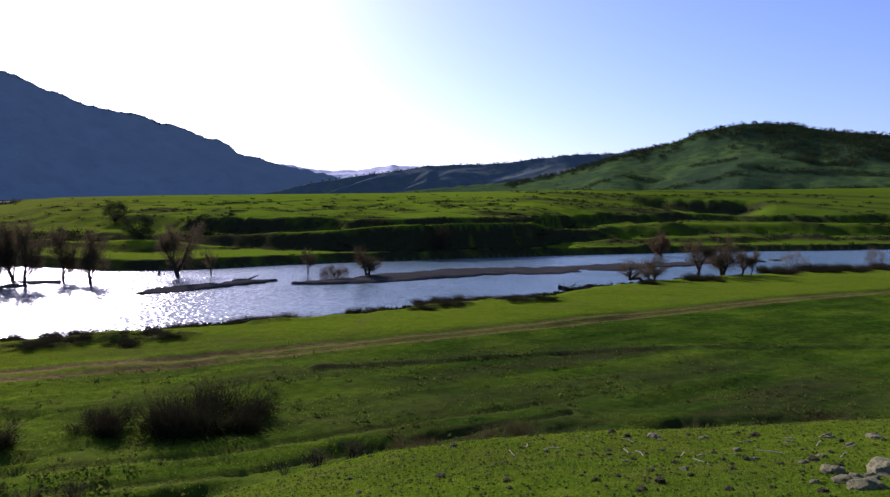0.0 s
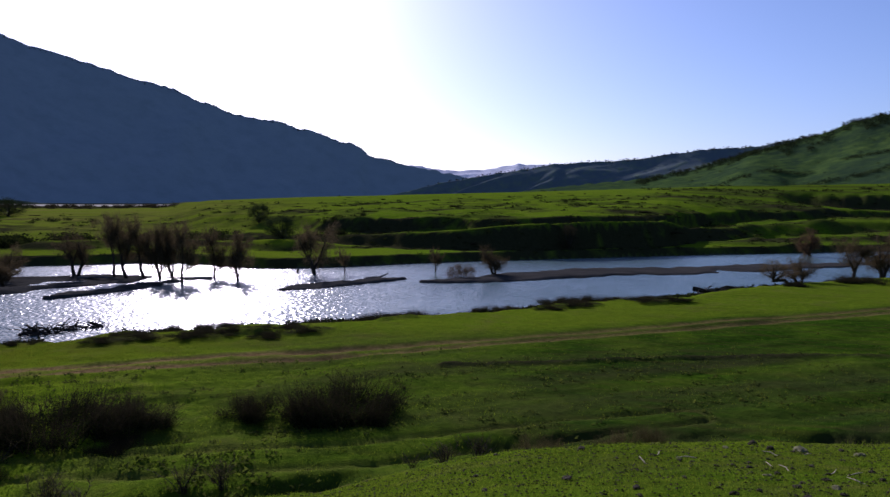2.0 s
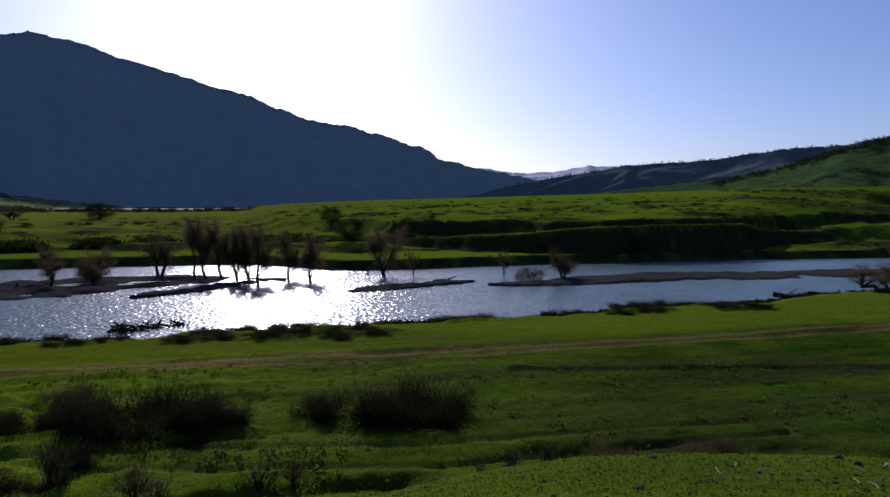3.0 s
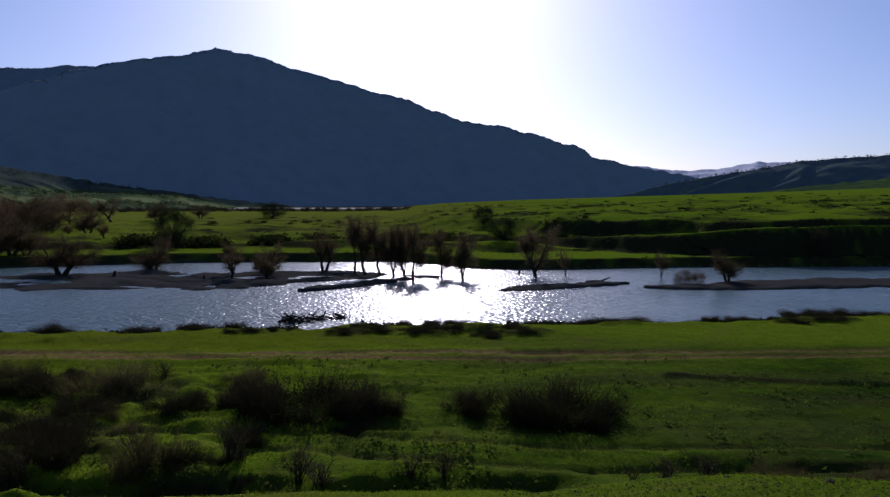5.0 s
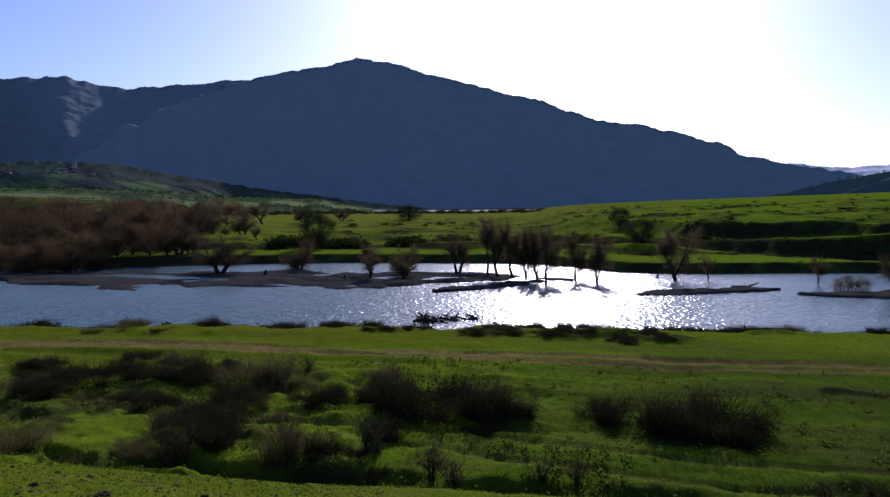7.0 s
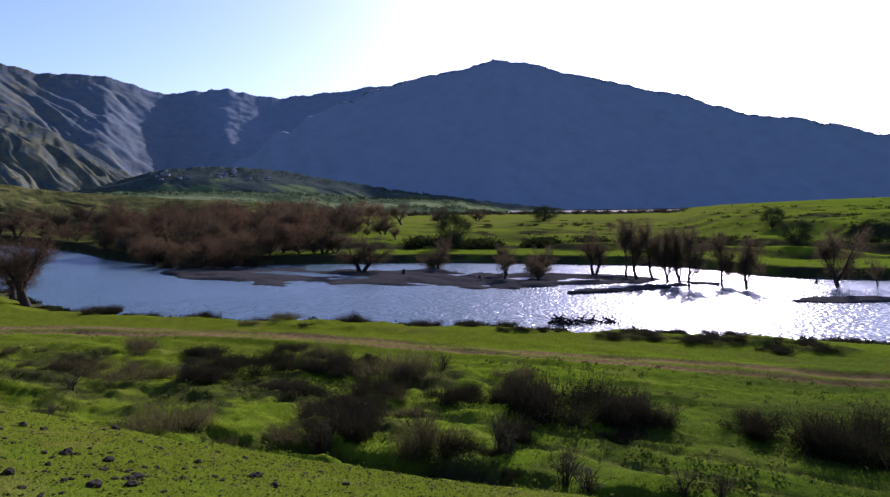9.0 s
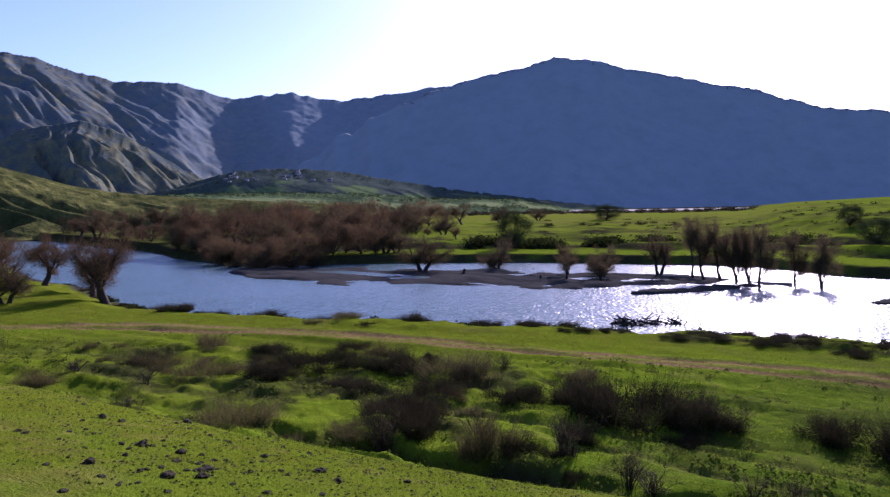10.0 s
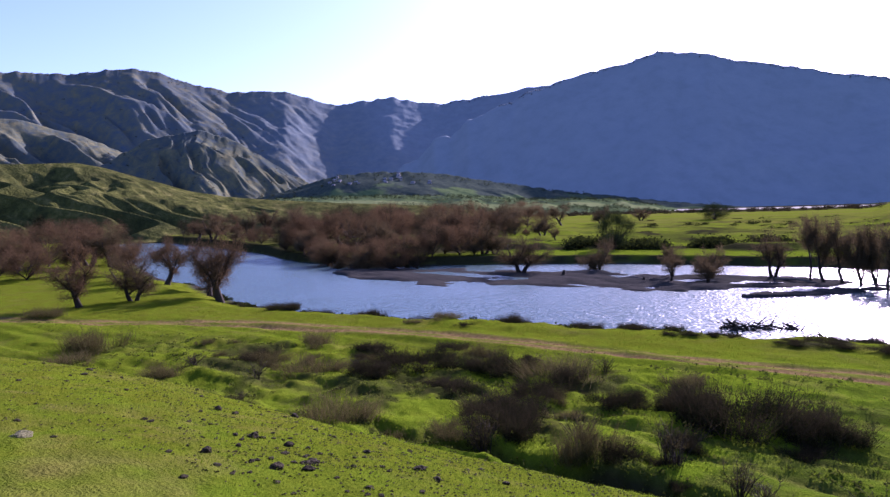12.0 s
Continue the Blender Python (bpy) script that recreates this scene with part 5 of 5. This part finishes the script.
for az, d, s in [(33.8, 9.3, 0.50), (30.6, 9.0, 0.34), (31.6, 8.5, 0.28), (32.6, 8.3, 0.34), (32.0, 8.8, 0.2), (32.9, 8.9, 0.2), (21.5, 12.9, 0.16), (27.5, 12.2, 0.14), (12.5, 12.4, 0.13), (25.2, 10.2, 0.15), (15.5, 9.6, 0.12), (28.6, 9.8, 0.13), (9.0, 11.2, 0.10), (20.2, 9.0, 0.14), (29.8, 10.6, 0.17), (31.5, 11.6, 0.2), (29.4, 8.4, 0.14), (17.6, 12.8, 0.3), (-97, 9.2, 0.25), (30, 12.5, .22), (33, 12.8, .3), (24, 11, .15)]:
    x, y = d * math.sin(radians(az)), d * math.cos(radians(az))
    ob = new("stone", rd.choice(STONES))
    ob.matrix_world = pose(x, y, gz(x, y) - s * 0.02, 0, 0, rd.uniform(0, 360)) @ Matrix.Diagonal((s * 1.1, s * 0.8, s * 0.8, 1))
    tagged(ob, "pale weathered field stone half sunk in the grass", "stone", "stones on the slope")


for k in range(16):
    az, d = radians(rd.uniform(6, 33)), rd.uniform(9.5, 12.5)
    x, y = d * math.sin(az), d * math.cos(az)
    V, F = [], []
    L = rd.uniform(0.15, 0.4)
    tube(V, F, [Vector((-L / 2, 0, 0.012)), Vector((0, rd.uniform(-.03, .03), 0.03)), Vector((L / 2, 0, 0.015))], [0.009, 0.008, 0.004], 5)
    ob = new("stick", mesh("stick", V, F, DRIFT_PALE))
    ob.matrix_world = pose(x, y, gz(x, y) + 0.005, 0, rd.uniform(-6, 6), rd.uniform(0, 180))
    tagged(ob, "thin bleached stick lying on the grass", "stick", "sticks on the slope")

# crumbs of earth and dung between the clods
rn = np.random.default_rng(77)
parts = []
base = np.array([(1, 0, 0), (-.5, .87, 0), (-.5, -.87, 0), (.15, .1, .55)])
for k in range(9000):
    az = rn.choice([rn.uniform(-104, -45), rn.uniform(-24, 36)])
    d = float(table(az, KNOLL, 2)) * math.sqrt(rn.uniform(0.16, 1.0))
    t_ = rn.uniform(0, 6.28)
    q = base * rn.uniform(0.7, 1.3, (4, 1)) * rn.uniform(0.008, 0.030)
    q = np.stack([q[:, 0] * math.cos(t_) - q[:, 1] * math.sin(t_), q[:, 0] * math.sin(t_) + q[:, 1] * math.cos(t_), q[:, 2]], 1) + np.array([d * math.sin(radians(az)), d * math.cos(radians(az)), 0])
    parts.append(q)
parts = np.array(parts)
parts[:, :, 2] += height(parts[:, 0, 0], parts[:, 0, 1])[0][:, None] + 0.012
tri = parts[:, [[0, 1, 3], [1, 2, 3], [2, 0, 3]]].reshape(-1, 3, 3)
tagged(new("earth_crumbs", tris_mesh("earth_crumbs", tri, CLOD)), "small crumbs of earth and dung on the grass", "crumbs", kind="stuff")


# ---------------------------------------------------------------- driftwood
def driftwood(x, y, length, turn, pieces, seed, label, z=None, girth=0.16):
    e = new("driftwood")
    base = (gz(x, y) if z is None else z)
    e.matrix_world = pose(x, y, base, 0, 0, turn)
    q = random.Random(seed)
    for k in range(pieces):
        V, F = [], []
        L = length * (1.0 if k == 0 else q.uniform(0.08, 0.32))
        o = Vector((0 if k == 0 else q.gauss(-.1, .22) * length, q.gauss(0, .4), q.uniform(0.02, 0.3 if pieces > 20 else 0.2)))
        a = q.gauss(0, 0.1 if k == 0 else 0.9)
        w = Vector((math.cos(a), math.sin(a), 0.04 if k == 0 else q.uniform(-0.1, 0.8)))
        pts = [o + w * L * (t - 0.5) + Vector((0, q.gauss(0, .05) * L, q.gauss(0, .03) * L)) for t in (0, .3, .6, 1)]
        g = (girth if k == 0 else q.uniform(0.015, 0.045))
        tube(V, F, pts, [g * 1.3, g, g * .8, g * .3], 6)
        child("log" if k == 0 else "branch", mesh("drift_piece", V, F, BARK if pieces > 20 else DRIFT, True), e)
    return tagged(e, label, "driftwood")


def drift_heap(x, y, turn, seed, label):
    e = new("driftwood")
    e.matrix_world = pose(x, y, 0, 0, 0, turn)
    q = random.Random(seed)
    for k in range(120):
        V, F = [], []
        u = q.uniform(-1, 1)
        o = Vector((2.1 * u - 0.4 + q.gauss(0, .2), q.gauss(0, .45), q.uniform(-0.1, 0.5 * (0.55 - 0.45 * u))))
        a = q.uniform(0, 6.28)
        rise = q.uniform(0.3, 1.4) if k % 3 == 0 else q.uniform(-0.15, 0.3)
        w = Vector((math.cos(a), 0.6 * math.sin(a), rise)).normalized()
        L = q.uniform(0.4, 1.1) if k % 4 else q.uniform(1.0, 2.0)
        pts = [o + w * L * t + Vector((q.gauss(0, .05), q.gauss(0, .05), q.gauss(0, .04))) * L for t in (-.3, .05, .4, .7)]
        g = q.uniform(0.02, 0.05) if k > 9 else q.uniform(0.08, 0.14)
        tube(V, F, pts, [g * 1.2, g, g * .7, g * .25], 6)
        child("log" if k < 10 else "branch", mesh("drift_piece", V, F, BARK, True), e)
    return tagged(e, label, "driftwood")


drift_heap(-30.3, 37.0, 58, 1, "tangled dark driftwood stranded in the shallow river")
driftwood(14.2, 65.6, 5.2, 30, 30, 2, "fallen grey log with broken branches at the bank", 0.35, 0.19)
driftwood(-20.2, 69.8, 3.0, 40, 7, 3, "drift log lying on the shallow gravel", 0.05)
driftwood(-58.5, 52.0, 6.0, 62, 9, 4, "long drift log on the gravel bar")
driftwood(-47.0, 62.0, 5.0, 10, 10, 5, "fallen trunk at the foot of the willows", 0.1)
driftwood(-42.6, 21.2, 3.0, 55, 8, 6, "drift branches caught at the river bank", 0.15)
driftwood(-37.9, 63.0, 4.5, 200, 8, 7, "bent fallen branch over the glittering water", 0.1)


def stump(x, y, h, r, lean_):
    V, F = [], []
    tube(V, F, [Vector((0, 0, -1.0)), Vector((0, 0, 0.1)), Vector((lean_ * 0.5, 0, h * 0.6)), Vector((lean_, 0.05, h))], [r * 1.3, r * 1.15, r * 0.9, r * 0.7], 8)
    ob = new("tree_stump", mesh("tree_stump", V, F, BARK, True))
    ob.matrix_world = pose(x, y, min(gz(x, y), 0.0), 0, 0, 20)
    tagged(ob, "dark broken tree stump standing in the shallows", "stump", "stumps in the river")


for x, y, h, r, l_ in [(-30.9, 73.7, 1.3, 0.16, 0.2), (-30.2, 74.0, 1.0, 0.12, -0.1), (-32.0, 69.5, 0.5, 0.14, 0.1), (-24.3, 74.5, 0.6, 0.14, 0.2), (-66.5, 47.0, 0.7, 0.2, 0.1), (-56.2, 50.0, 0.5, 0.16, 0.0)]:
    stump(x, y, h, r, l_)


# ---------------------------------------------------------------- village on the ledge
def house(az, el, d, w, dep, h, turn):
    x, y = d * math.sin(radians(az)), d * math.cos(radians(az))
    z = EYE + d * math.tan(radians(el)) - h
    e = new("house")
    e.matrix_world = pose(x, y, z, 0, 0, turn)
    V = [(sx * w / 2, sy * dep / 2, zz) for zz in (-2, h) for sx, sy in ((-1, -1), (1, -1), (1, 1), (-1, 1))]
    child("wall", mesh("wall", V, [(0, 1, 5, 4), (1, 2, 6, 5), (2, 3, 7, 6), (3, 0, 4, 7), (4, 5, 6, 7)], WALL), e)
    o = 0.5
    V = [(-w / 2 - o, -dep / 2 - o, h + .05), (w / 2 + o, -dep / 2 - o, h + .05), (w / 2 + o, dep / 2 + o, h + .05), (-w / 2 - o, dep / 2 + o, h + .05), (-w / 2, 0, h + 1.8), (w / 2, 0, h + 1.8)]
    child("roof", mesh("roof", V, [(0, 1, 5, 4), (2, 3, 4, 5), (0, 4, 3), (1, 2, 5), (3, 2, 1, 0)], ROOF), e)
    for k in (-1, 1):
        V = [(k * w * .25 + a * .6, -dep / 2 - .04, 1.0 + b * 1.3) for a, b in ((-1, 0), (1, 0), (1, 1), (-1, 1))]
        child("window", mesh("window", V, [(0, 1, 2, 3)], PANE), e)
    tagged(e, "small pale house in the mountain village", "house", "village houses")


rd = random.Random(9)
for k in range(20):
    az, low = rd.choice([rd.uniform(-74, -71.5), rd.uniform(-69.5, -65.5), rd.uniform(-69, -64)]), rd.uniform(0.15, 1.0)
    house(az, float(np.interp(az, [q[0] for q in LEDGE], [q[1] for q in LEDGE])) + 0.1 - low, 1046 - 60 * low, rd.uniform(3.4, 5.6), rd.uniform(3.4, 5), rd.uniform(1.6, 2.5), rd.uniform(30, 90))

# ---------------------------------------------------------------- grass
rn = np.random.default_rng(21)


def grass(name, label, x, y, length, width, material):
    n = len(x)
    z = height(x, y)[0]
    p = np.stack([x, y, z - 0.01], 1)
    w = np.stack([rn.normal(0, .45, n), rn.normal(0, .45, n), np.ones(n)], 1)
    tagged(new(name, tris_mesh(name, twigs(p, w, length, width, rn), material)), label, "grass", kind="stuff")


n = 120000
az = rn.uniform(-104, 42, n)
de = table(az, KNOLL, 2)
d = de * np.sqrt(rn.uniform(0.14, 1.0, n))
grass("grass", "short cropped grass on the knoll", d * np.sin(np.radians(az)), d * np.cos(np.radians(az)), 0.055, 0.010, BLADE)
n = 150000
az = rn.uniform(-102, 40, n)
d = np.exp(rn.uniform(np.log(14), np.log(60), n))
x, y = d * np.sin(np.radians(az)), d * np.cos(np.radians(az))
hz, hg, he, hs, hd, hl = height(x, y)
keep = (hz > 0.45) & (hg < .3) & (he < .4) & (fbm(x / 1.1, y / 1.1, 3) > -0.1) & (rn.uniform(0, 1, n) > 0.75 * hl) & (d > table(az, KNOLL, 2))
grass("meadow_tufts", "short uneven tufts of meadow grass", x[keep], y[keep], 0.10, 0.022, BLADE)
